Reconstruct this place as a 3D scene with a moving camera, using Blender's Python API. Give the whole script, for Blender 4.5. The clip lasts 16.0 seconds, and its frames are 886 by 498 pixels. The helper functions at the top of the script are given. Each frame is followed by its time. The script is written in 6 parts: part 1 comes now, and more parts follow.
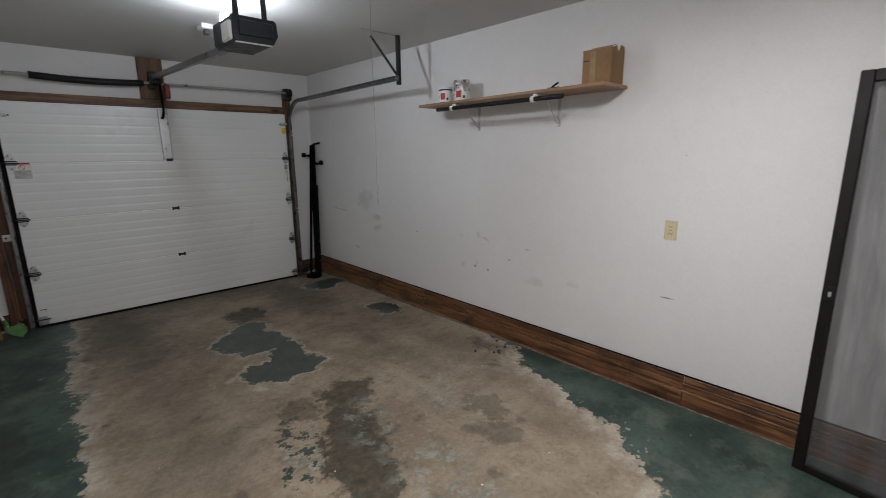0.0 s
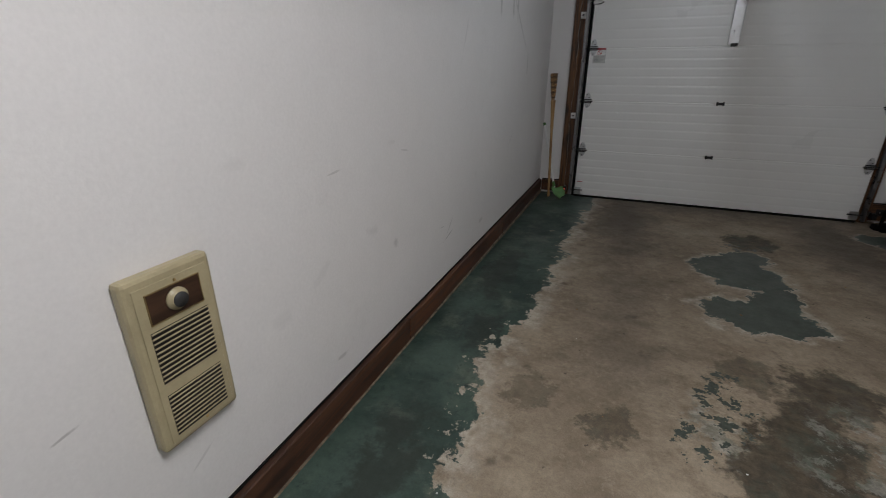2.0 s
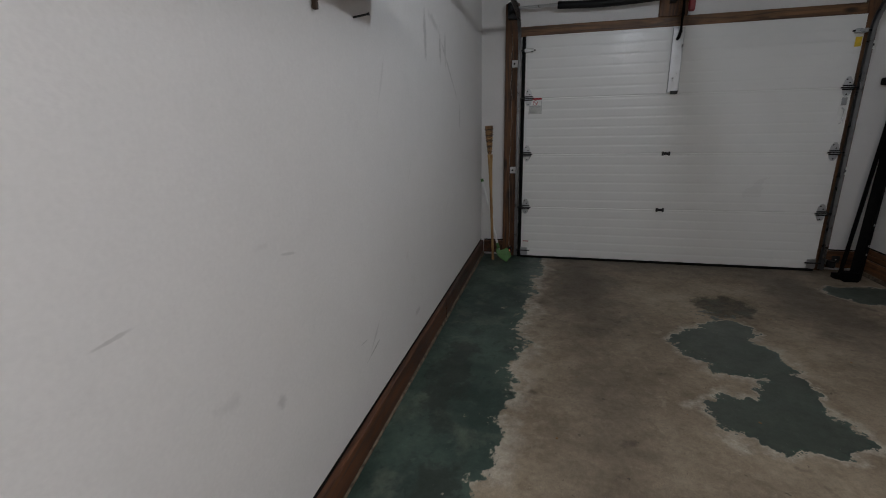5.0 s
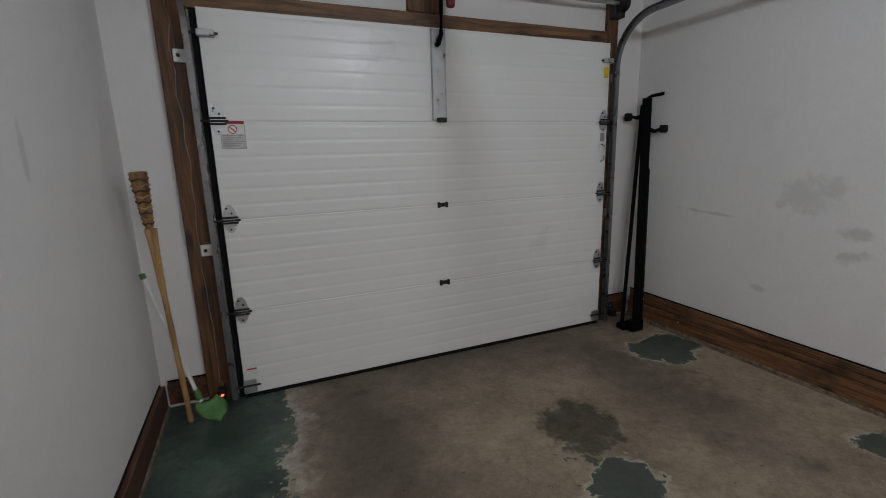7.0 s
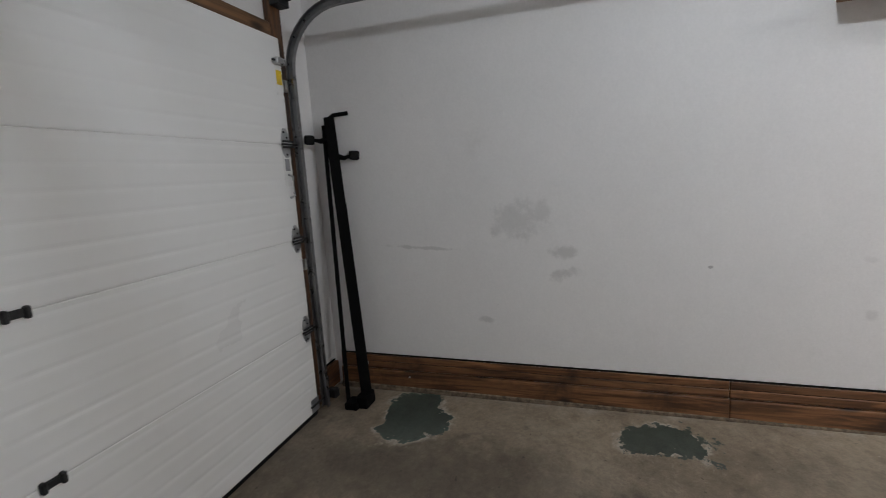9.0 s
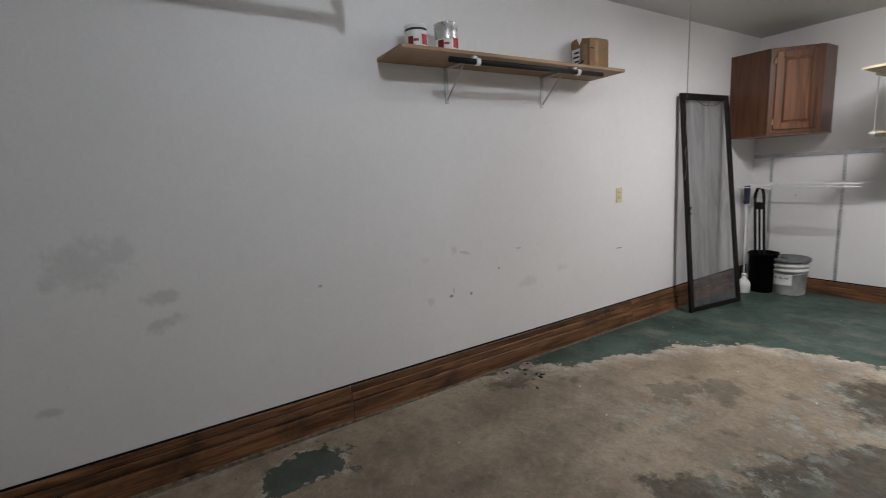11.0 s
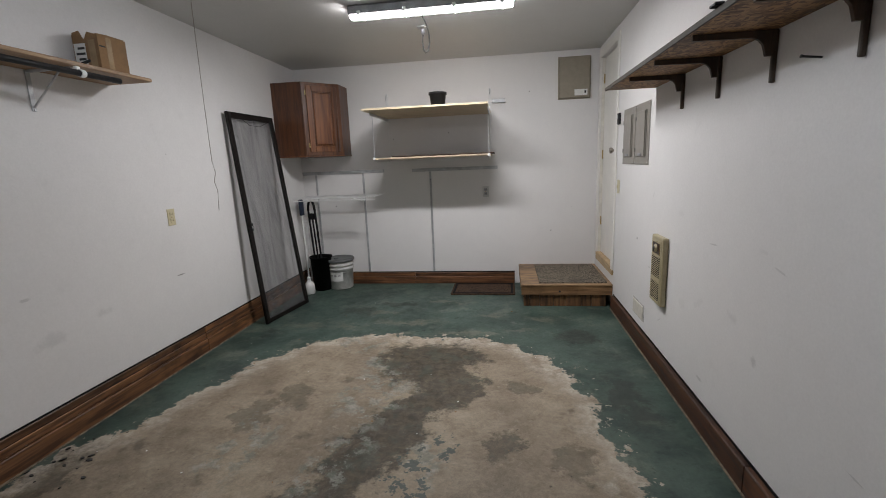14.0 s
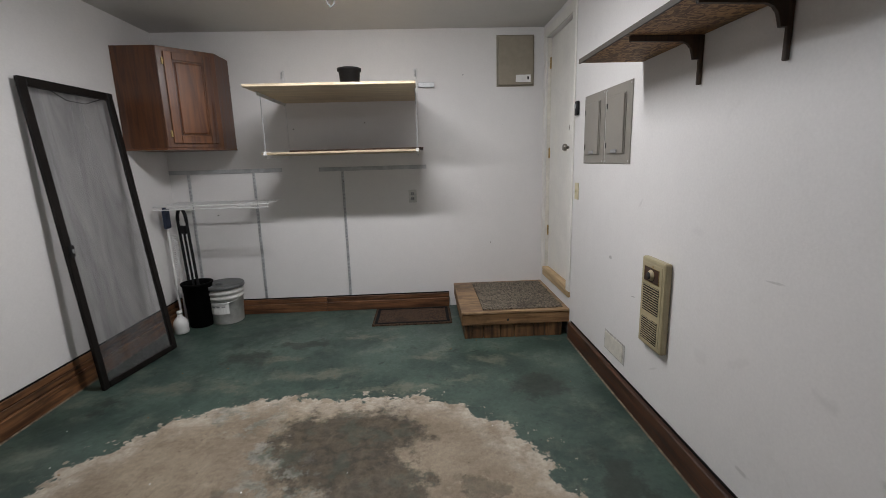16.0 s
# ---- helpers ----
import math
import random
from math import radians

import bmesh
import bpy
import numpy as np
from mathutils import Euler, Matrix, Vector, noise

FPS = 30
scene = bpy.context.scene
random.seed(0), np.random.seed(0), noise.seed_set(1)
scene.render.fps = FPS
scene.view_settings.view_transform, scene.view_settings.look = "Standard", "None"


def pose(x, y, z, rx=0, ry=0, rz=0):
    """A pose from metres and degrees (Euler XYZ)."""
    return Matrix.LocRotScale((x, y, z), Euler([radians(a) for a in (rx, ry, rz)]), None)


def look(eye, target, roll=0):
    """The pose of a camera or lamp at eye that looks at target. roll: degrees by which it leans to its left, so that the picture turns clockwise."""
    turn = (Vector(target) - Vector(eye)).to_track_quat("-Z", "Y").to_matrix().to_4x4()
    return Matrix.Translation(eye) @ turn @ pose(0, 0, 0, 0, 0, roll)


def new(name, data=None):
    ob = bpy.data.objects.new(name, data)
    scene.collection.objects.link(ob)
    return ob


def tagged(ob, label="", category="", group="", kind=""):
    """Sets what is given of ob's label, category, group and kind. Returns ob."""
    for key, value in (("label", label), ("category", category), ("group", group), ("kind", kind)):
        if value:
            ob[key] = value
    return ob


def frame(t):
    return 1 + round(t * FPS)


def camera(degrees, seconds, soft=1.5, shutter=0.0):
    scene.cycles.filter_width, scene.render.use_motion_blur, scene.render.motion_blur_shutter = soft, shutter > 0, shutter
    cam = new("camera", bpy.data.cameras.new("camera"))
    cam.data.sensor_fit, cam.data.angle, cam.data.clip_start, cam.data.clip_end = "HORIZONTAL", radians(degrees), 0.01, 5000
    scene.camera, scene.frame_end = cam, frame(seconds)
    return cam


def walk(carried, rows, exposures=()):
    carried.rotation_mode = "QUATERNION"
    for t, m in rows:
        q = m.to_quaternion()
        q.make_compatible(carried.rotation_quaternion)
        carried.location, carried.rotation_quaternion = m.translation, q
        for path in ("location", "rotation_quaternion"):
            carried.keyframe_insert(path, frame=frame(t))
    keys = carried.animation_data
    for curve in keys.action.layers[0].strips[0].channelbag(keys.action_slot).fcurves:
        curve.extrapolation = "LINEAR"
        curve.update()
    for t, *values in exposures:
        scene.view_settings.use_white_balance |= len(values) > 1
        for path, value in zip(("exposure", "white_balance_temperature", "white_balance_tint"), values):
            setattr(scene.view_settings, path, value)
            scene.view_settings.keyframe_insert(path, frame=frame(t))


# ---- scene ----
cam = camera(89.8, 16.0, soft=0.5, shutter=0.15)
PATH = [
    (0, (-0.03, 0.058, 1.548), (1.29, 1.499, 1.123), -0.6),
    (0.5, (0.136, 0.11, 1.517), (1.069, 1.816, 1.047), 0.4),
    (1, (0.211, 0.203, 1.436), (0.556, 2.101, 0.907), 1.0),
    (1.5, (0.257, 0.353, 1.296), (0.013, 2.241, 0.682), 0.7),
    (2, (0.344, 0.423, 1.269), (-0.368, 2.141, 0.531), 0.0),
    (2.5, (0.42, 0.427, 1.248), (-0.497, 1.992, 0.405), -0.4),
    (3, (0.429, 0.439, 1.248), (-0.574, 1.921, 0.354), -0.8),
    (3.5, (0.397, 0.476, 1.245), (-0.628, 1.936, 0.341), -1.0),
    (4, (0.289, 0.585, 1.255), (-0.642, 2.148, 0.424), -1.5),
    (4.5, (0.187, 0.803, 1.284), (-0.535, 2.53, 0.58), -1.6),
    (5, (0.134, 1.15, 1.29), (-0.339, 3.016, 0.747), -1.3),
    (7.5, (-0.013, 3.302, 1.304), (1.025, 4.967, 0.916), -2.4),
    (8, (0.045, 3.584, 1.298), (1.368, 5.038, 0.93), -3.3),
    (8.5, (0.138, 3.88, 1.273), (1.802, 4.939, 0.939), -3.0),
    (9, (0.326, 4.054, 1.304), (2.204, 4.654, 0.968), -3.2),
    (9.5, (0.459, 4.176, 1.324), (2.424, 4.299, 0.974), -3.0),
    (10, (0.489, 4.165, 1.3), (2.443, 3.893, 0.976), -2.8),
    (12.5, (0.462, 3.942, 1.354), (1.369, 2.204, 0.957), -3.0),
    (13, (0.45, 3.928, 1.372), (1.147, 2.096, 0.977), -2.8),
    (13.5, (0.419, 3.909, 1.378), (0.897, 2.007, 0.99), -2.7),
    (14, (0.397, 3.898, 1.382), (0.677, 1.954, 1.001), -2.3),
    (14.5, (0.386, 3.871, 1.38), (0.527, 1.915, 0.99), -1.9),
    (15, (0.398, 3.7, 1.359), (0.502, 1.743, 0.958), -1.6),
    (15.5, (0.446, 3.386, 1.355), (0.501, 1.428, 0.952), -1.5),
    (16, (0.519, 2.973, 1.357), (0.436, 1.013, 0.968), -1.6),
]
EXPOSURES = [(0, 0.34), (1, 0.35), (2, 0.08), (3.5, 0.08), (5, 0.0), (7.5, 0.77), (8.5, 0.83), (9, 0.88), (10.2, 0.62), (12.3, 0.24), (14.5, 0.17), (16, 0.10)]
walk(cam, [(t, look(eye, target, roll)) for t, eye, target, roll in PATH], EXPOSURES)

# ---- light ----
world = bpy.data.worlds.new("world")
world.use_nodes = True
world.node_tree.nodes["Background"].inputs[0].default_value = (0.5, 0.55, 0.6, 1)
world.node_tree.nodes["Background"].inputs[1].default_value = 0.05
scene.world = world
TUBE, BULB = 98.0, 480.0

# ---- room, metres ----
XL, XR, YB, YD = -0.578, 2.735, -1.095, 5.60
WALL = 0.12


def ceil_z(y):
    return 2.462 + 0.045 * (y - YB) / (YD - YB)


def floor_z(y):
    s = min(max((y - 2.0) / 3.5, 0), 1)
    return -0.03 * s


# ---- materials ----
def nodes_of(name):
    m = bpy.data.materials.new(name)
    m.use_nodes = True
    nt = m.node_tree
    return m, nt, nt.nodes["Principled BSDF"]


class Graph:
    """Short hand for node trees."""

    def __init__(self, nt):
        self.nt = nt
        self.co = self.node("ShaderNodeTexCoord").outputs["Object"]

    def node(self, kind):
        return self.nt.nodes.new(kind)

    def put(self, n, i, v):
        if v is None:
            return
        if isinstance(v, bpy.types.NodeSocket):
            self.nt.links.new(v, n.inputs[i])
        else:
            n.inputs[i].default_value = v

    def math(self, op, a, b=None, c=None, clamp=False):
        n = self.node("ShaderNodeMath")
        n.operation, n.use_clamp = op, clamp
        for i, v in enumerate((a, b, c)):
            self.put(n, i, v)
        return n.outputs[0]

    def mapped(self, loc=(0, 0, 0), rot=(0, 0, 0), scale=(1, 1, 1)):
        n = self.node("ShaderNodeMapping")
        n.inputs[1].default_value, n.inputs[2].default_value, n.inputs[3].default_value = loc, rot, scale
        self.nt.links.new(self.co, n.inputs[0])
        return n.outputs[0]

    def noise(self, scale, detail=4, rough=0.55, co=None, distort=0.0):
        n = self.node("ShaderNodeTexNoise")
        self.put(n, "Vector", co or self.co)
        self.put(n, "Scale", scale)
        self.put(n, "Detail", detail)
        self.put(n, "Roughness", rough)
        self.put(n, "Distortion", distort)
        return n.outputs["Fac"]

    def ramp(self, v, lo, hi, a=0.0, b=1.0):
        n = self.node("ShaderNodeMapRange")
        n.interpolation_type = "SMOOTHSTEP"
        for i, x in enumerate((v, lo, hi, a, b)):
            self.put(n, i, x)
        return n.outputs[0]

    def mix(self, f, a, b, mode="MIX"):
        n = self.node("ShaderNodeMix")
        n.data_type, n.blend_type = "RGBA", mode
        self.put(n, 0, f)
        for i, v in ((6, a), (7, b)):
            self.put(n, i, (*v, 1) if isinstance(v, tuple) and len(v) == 3 else v)
        return n.outputs[2]

    def xyz(self):
        n = self.node("ShaderNodeSeparateXYZ")
        self.nt.links.new(self.co, n.inputs[0])
        return n.outputs

    def bump(self, height, strength, dist, bsdf):
        n = self.node("ShaderNodeBump")
        self.put(n, "Height", height)
        n.inputs["Strength"].default_value, n.inputs["Distance"].default_value = strength, dist
        self.nt.links.new(n.outputs[0], bsdf.inputs["Normal"])

    def blob(self, x, y, cx, cy, rx, ry, turn=0.0):
        """1 at the middle of an ellipse, 0 on its rim, negative outside. turn: degrees."""
        dx, dy = self.math("SUBTRACT", x, cx), self.math("SUBTRACT", y, cy)
        if turn:
            k, s = math.cos(radians(turn)), math.sin(radians(turn))
            dx, dy = (self.math("ADD", self.math("MULTIPLY", dx, k), self.math("MULTIPLY", dy, s)),
                      self.math("SUBTRACT", self.math("MULTIPLY", dy, k), self.math("MULTIPLY", dx, s)))
        a = self.math("MULTIPLY", dx, 1 / rx)
        b = self.math("MULTIPLY", dy, 1 / ry)
        d = self.math("SQRT", self.math("ADD", self.math("MULTIPLY", a, a), self.math("MULTIPLY", b, b)))
        return self.math("SUBTRACT", 1.0, d)

    def most(self, values):
        out = values[0]
        for v in values[1:]:
            out = self.math("MAXIMUM", out, v)
        return out


def plain(name, colour, rough=0.5, metal=0.0, vary=0.12, scale=18.0, bump=0.15, coat=0.0, spec=0.5):
    """Paint, plastic or metal with faint grime and grain."""
    m, nt, b = nodes_of(name)
    g = Graph(nt)
    n1 = g.noise(scale, 5)
    n2 = g.noise(scale * 9, 3)
    f = g.math("ADD", g.math("MULTIPLY", n1, 0.7), g.math("MULTIPLY", n2, 0.3))
    dark = tuple(c * (1 - 2 * vary) for c in colour)
    lite = tuple(min(1, c * (1 + 1.2 * vary)) for c in colour)
    g.put(b, "Base Color", g.mix(g.ramp(f, 0.3, 0.7), dark, lite))
    g.put(b, "Roughness", g.ramp(n1, 0.2, 0.8, max(rough - 0.1, 0.05), min(rough + 0.12, 1)))
    b.inputs["Metallic"].default_value = metal
    b.inputs["Specular IOR Level"].default_value = spec
    b.inputs["Coat Weight"].default_value = coat
    if bump:
        g.bump(n2, bump, 0.002, b)
    return m


def wood(name, dark, lite, axis=0, grain=1.0, rough=0.55, knots=0.5, grime=0.3, coat=0.0):
    """Boards with the grain along an axis of the object."""
    m, nt, b = nodes_of(name)
    g = Graph(nt)
    s = [22.0 * grain] * 3
    s[axis] = 1.4 * grain
    rnd = g.node("ShaderNodeObjectInfo").outputs["Random"]
    off = g.node("ShaderNodeCombineXYZ")
    for i in range(3):
        g.put(off, i, g.math("MULTIPLY", rnd, 7.0 + 3 * i))
    add = g.node("ShaderNodeVectorMath")
    add.operation = "ADD"
    nt.links.new(g.co, add.inputs[0])
    nt.links.new(off.outputs[0], add.inputs[1])
    mp = g.node("ShaderNodeMapping")
    nt.links.new(add.outputs[0], mp.inputs[0])
    mp.inputs[3].default_value = s
    fib = g.noise(1.6, 6, 0.6, mp.outputs[0], 0.8)
    mp2 = g.node("ShaderNodeMapping")
    nt.links.new(add.outputs[0], mp2.inputs[0])
    s2 = [6.0] * 3
    s2[axis] = 2.4
    mp2.inputs[3].default_value = s2
    v = g.node("ShaderNodeTexVoronoi")
    nt.links.new(mp2.outputs[0], v.inputs["Vector"])
    v.inputs["Scale"].default_value = 0.9
    knot = g.ramp(v.outputs["Distance"], 0.05, 0.16, knots, 0.0)
    col = g.mix(g.ramp(fib, 0.32, 0.68), dark, lite)
    col = g.mix(knot, col, tuple(c * 0.25 for c in dark))
    dirt = g.ramp(g.noise(3.0, 6, 0.65), 0.48, 0.72, 0.0, grime)
    col = g.mix(dirt, col, tuple(c * 0.35 for c in dark))
    var = g.ramp(rnd, 0, 1, 0.78, 1.15)
    h = g.node("ShaderNodeHueSaturation")
    g.put(h, "Value", var)
    g.put(h, "Color", col)
    nt.links.new(h.outputs[0], b.inputs["Base Color"])
    g.put(b, "Roughness", g.ramp(fib, 0.2, 0.8, rough - 0.12, rough + 0.15))
    b.inputs["Coat Weight"].default_value = coat
    b.inputs["Coat Roughness"].default_value = 0.25
    g.bump(fib, 0.25, 0.003, b)
    return m


def wall_paint(name, base, plane, smudges=(), scuff=0.4, cracks=()):
    """Rolled white paint with faint roller texture, grey rub marks and a few scuffs. plane: the two axes along the wall."""
    m, nt, b = nodes_of(name)
    g = Graph(nt)
    c = g.xyz()
    u, v = c[plane[0]], c[plane[1]]
    big = g.noise(0.7, 4, 0.6)
    mid = g.noise(3.2, 6, 0.65)
    col = g.mix(g.ramp(big, 0.3, 0.75), tuple(k * 0.95 for k in base), base)
    rub = g.ramp(mid, 0.62, 0.8, 0.0, scuff * 0.45)
    col = g.mix(rub, col, (0.36, 0.34, 0.32))
    hs = g.node("ShaderNodeHueSaturation")
    g.put(hs, "Value", g.math("ADD", 1.0, g.math("ADD", g.math("MULTIPLY", g.math("SUBTRACT", g.noise(85.0, 4, 0.7), 0.5), 0.16), g.math("MULTIPLY", g.math("SUBTRACT", g.noise(12.0, 5, 0.7), 0.5), 0.07))))
    g.put(hs, "Color", col)
    col = hs.outputs[0]
    speck = g.ramp(g.noise(26.0, 2, 0.4), 0.79, 0.84, 0.0, 0.5)
    col = g.mix(g.math("MULTIPLY", speck, g.ramp(mid, 0.45, 0.6)), col, (0.12, 0.11, 0.1))
    if smudges:
        wob = g.math("MULTIPLY", g.math("SUBTRACT", g.noise(11.0, 6, 0.7), 0.5), 2.6)
        f = g.most([g.math("MULTIPLY", g.ramp(g.math("ADD", g.blob(u, v, *s[:4], *s[5:]), wob), 0.0, 0.7), s[4]) for s in smudges])
        col = g.mix(f, col, (0.22, 0.21, 0.2))
    g.put(b, "Base Color", col)
    b.inputs["Roughness"].default_value = 0.62
    grain = g.math("ADD", g.noise(110.0, 3), g.math("MULTIPLY", g.noise(14.0, 3), 1.2))
    g.bump(grain, 0.11, 0.004, b)
    return m


def concrete_floor():
    """Worn green floor paint round a bare, stained strip of concrete."""
    m, nt, b = nodes_of("worn_painted_concrete")
    g = Graph(nt)

    # places shifted by noise, so that every rim is ragged
    def colour_noise(scale, detail):
        n = g.node("ShaderNodeTexNoise")
        g.put(n, "Vector", g.co)
        g.put(n, "Scale", scale)
        g.put(n, "Detail", detail)
        g.put(n, "Roughness", 0.62)
        s = g.node("ShaderNodeSeparateXYZ")
        nt.links.new(n.outputs["Color"], s.inputs[0])
        return s.outputs

    def shifted(i, amounts):
        out = c[i]
        for w, a in zip((w1, w2, w3), amounts):
            out = g.math("ADD", out, g.math("MULTIPLY", g.math("SUBTRACT", w[i], 0.5), a))
        return out
    c = g.xyz()
    w1, w2, w3 = colour_noise(3.2, 6), colour_noise(11.0, 5), colour_noise(45.0, 4)
    x, y = [shifted(i, (0.40, 0.17, 0.055)) for i in (0, 1)]
    xs, ys = [shifted(i, (0.26, 0.24, 0.10)) for i in (0, 1)]
    # bare strip: its rear end is a half ellipse, its sides run to the door
    wide = g.ramp(y, 1.3, 3.0, 1.22, 1.75)
    right = g.math("DIVIDE", g.math("SUBTRACT", x, 1.15), wide)
    left = g.math("DIVIDE", g.math("SUBTRACT", x, 1.15), g.math("ADD", g.ramp(y, 2.3, 3.1, 1.31, 1.21), g.ramp(y, 4.3, 5.4, 0.0, -0.10)))
    ax = g.math("MAXIMUM", right, g.math("MULTIPLY", left, -1.0))
    back = g.math("MAXIMUM", g.math("MULTIPLY", g.math("SUBTRACT", 2.0, y), 1 / 1.50), 0.0)
    r = g.math("POWER", g.math("ADD", g.math("POWER", g.math("MAXIMUM", ax, 0.0), 2.6), g.math("POWER", back, 2.6)), 1 / 2.6)
    bare = g.math("SUBTRACT", 1.0, r)
    isles = g.most([g.blob(x, y, *e) for e in FLOOR_PAINT_ISLES])
    bare = g.math("MINIMUM", bare, g.math("MULTIPLY", isles, -0.5))
    chips = g.math("SUBTRACT", g.noise(20.0, 6, 0.66), 0.5)
    edge = g.math("ADD", bare, g.math("MULTIPLY", chips, 0.09))
    mask = g.ramp(edge, 0.018, 0.030)
    flake = g.ramp(g.math("ADD", g.noise(13.0, 7, 0.7), g.ramp(edge, -0.22, 0.0, -0.2, 0.05)), 0.64, 0.66)
    mask = g.math("MAXIMUM", mask, flake)
    # flecks of paint that still hold on the bare strip
    fleck = g.most([g.blob(xs, ys, *e) for e in FLOOR_FLECKS])
    crumb = g.math("ADD", g.noise(15.0, 7, 0.7), g.ramp(fleck, -0.3, 0.5, -0.35, 0.03))
    mask = g.math("MULTIPLY", mask, g.ramp(crumb, 0.545, 0.565, 1.0, 0.0))
    # paint: two greens, scuffed pale, grimed dark
    n1, n2, n3 = g.noise(1.9, 6, 0.62), g.noise(8.0, 8, 0.72), g.noise(60.0, 5, 0.7)
    n4 = g.noise(15.0, 7, 0.72, distort=0.4)
    grit = g.math("SUBTRACT", g.noise(38.0, 6, 0.78), 0.5)
    fine = g.math("SUBTRACT", g.noise(170.0, 3, 0.7), 0.5)
    paint = g.mix(g.ramp(n1, 0.35, 0.65), PAINT_DARK, PAINT_LITE)
    paint = g.mix(g.ramp(g.noise(3.4, 7, 0.7), 0.50, 0.70, 0.0, 0.55), paint, (0.165, 0.185, 0.145))
    paint = g.mix(g.ramp(n4, 0.54, 0.70, 0, 0.75), paint, (0.012, 0.024, 0.020))
    paint = g.mix(g.ramp(n4, 0.28, 0.44, 0.40, 0), paint, (0.13, 0.175, 0.145))
    paint = g.mix(g.ramp(g.noise(4.4, 8, 0.75), 0.55, 0.70, 0, 0.7), paint, (0.016, 0.026, 0.022))
    wob = g.math("MULTIPLY", g.math("SUBTRACT", g.noise(7.0, 7, 0.7), 0.5), 2.0)
    paint = g.mix(g.ramp(g.math("ADD", g.most([g.blob(xs, ys, *e) for e in FLOOR_WORN]), wob), 0.1, 0.9, 0, 0.5), paint, (0.175, 0.170, 0.125))
    paint = g.mix(g.ramp(g.math("ADD", g.most([g.blob(xs, ys, *e) for e in FLOOR_DARK]), wob), 0.1, 0.6, 0, 0.8), paint, (0.022, 0.030, 0.024))
    paint = g.mix(g.ramp(g.math("MAXIMUM", isles, fleck), -0.1, 0.15, 0, 0.7), paint, (0.060, 0.067, 0.055))
    # concrete: cloudy tan with brown blotches and small pits
    con = g.mix(g.ramp(n1, 0.3, 0.7), CONCRETE_DARK, CONCRETE_LITE)
    con = g.mix(g.ramp(n2, 0.44, 0.70, 0, 0.45), con, (0.135, 0.102, 0.068))
    con = g.mix(g.ramp(n4, 0.30, 0.46, 0.35, 0), con, (0.43, 0.37, 0.285))
    con = g.mix(g.ramp(g.noise(5.0, 4, 0.55, distort=0.25), 0.62, 0.72, 0, 0.6), con, (0.085, 0.062, 0.045))
    wob2 = g.math("MULTIPLY", g.math("SUBTRACT", g.noise(5.0, 8, 0.74), 0.5), 1.5)
    oil = g.most([g.math("MULTIPLY", g.ramp(g.math("ADD", g.blob(xs, ys, *e[:4], *e[5:]), wob2), -0.05, 0.30), e[4]) for e in FLOOR_STAINS])
    soot = g.mix(g.ramp(n4, 0.36, 0.64), (0.085, 0.067, 0.041), (0.024, 0.020, 0.014))
    soot = g.mix(g.ramp(g.noise(6.0, 6, 0.7), 0.50, 0.62, 0, 0.7), soot, (0.042, 0.056, 0.040))
    con = g.mix(oil, con, soot)
    haze = g.most([g.math("MULTIPLY", g.ramp(g.math("ADD", g.blob(xs, ys, *e[:4], *e[5:]), wob2), -0.5, 0.9), e[4]) for e in FLOOR_TRACKS_AND_BAND])
    con = g.mix(haze, con, (0.070, 0.055, 0.042))
    pits = g.ramp(g.noise(30.0, 3, 0.55), 0.68, 0.74, 0, 0.75)
    con = g.mix(g.math("MULTIPLY", pits, g.ramp(n2, 0.40, 0.55)), con, (0.045, 0.036, 0.026))
    pale = g.ramp(edge, 0.02, 0.17, 0.75, 0.0)
    con = g.mix(g.math("MULTIPLY", pale, g.ramp(n2, 0.36, 0.58)), con, (0.52, 0.47, 0.395))
    thin = g.math("MULTIPLY", g.ramp(g.noise(7.0, 8, 0.74), 0.49, 0.55), g.ramp(g.most([g.blob(xs, ys, *e) for e in FLOOR_THIN]), 0.0, 0.5, 0.0, 0.55))
    con = g.mix(thin, con, g.mix(g.ramp(n4, 0.4, 0.6), (0.125, 0.155, 0.132), (0.36, 0.355, 0.315)))
    col = g.mix(mask, paint, con)
    hs = g.node("ShaderNodeHueSaturation")
    g.put(hs, "Value", g.math("ADD", 1.0, g.math("ADD", g.math("MULTIPLY", grit, 1.05), g.math("MULTIPLY", fine, 0.55))))
    g.put(hs, "Color", col)
    col = hs.outputs[0]
    dust = g.ramp(g.noise(75.0, 2, 0.5), 0.76, 0.81, 0, 0.7)
    col = g.mix(g.math("MULTIPLY", dust, g.ramp(n2, 0.5, 0.6)), col, (0.62, 0.60, 0.55))
    g.put(b, "Base Color", col)
    g.put(b, "Roughness", g.math("ADD", g.ramp(mask, 0, 1, 0.44, 0.68), g.ramp(n2, 0.3, 0.7, -0.06, 0.1)))
    h = g.math("ADD", g.math("MULTIPLY", mask, -0.6), g.math("ADD", g.math("MULTIPLY", n3, 0.3), g.math("MULTIPLY", n2, 0.5)))
    g.bump(h, 0.3, 0.004, b)
    return m


def emitter(name, colour, strength):
    m, nt, b = nodes_of(name)
    b.inputs["Base Color"].default_value = (0.9, 0.9, 0.9, 1)
    b.inputs["Emission Color"].default_value = (*colour, 1)
    b.inputs["Emission Strength"].default_value = strength
    return m


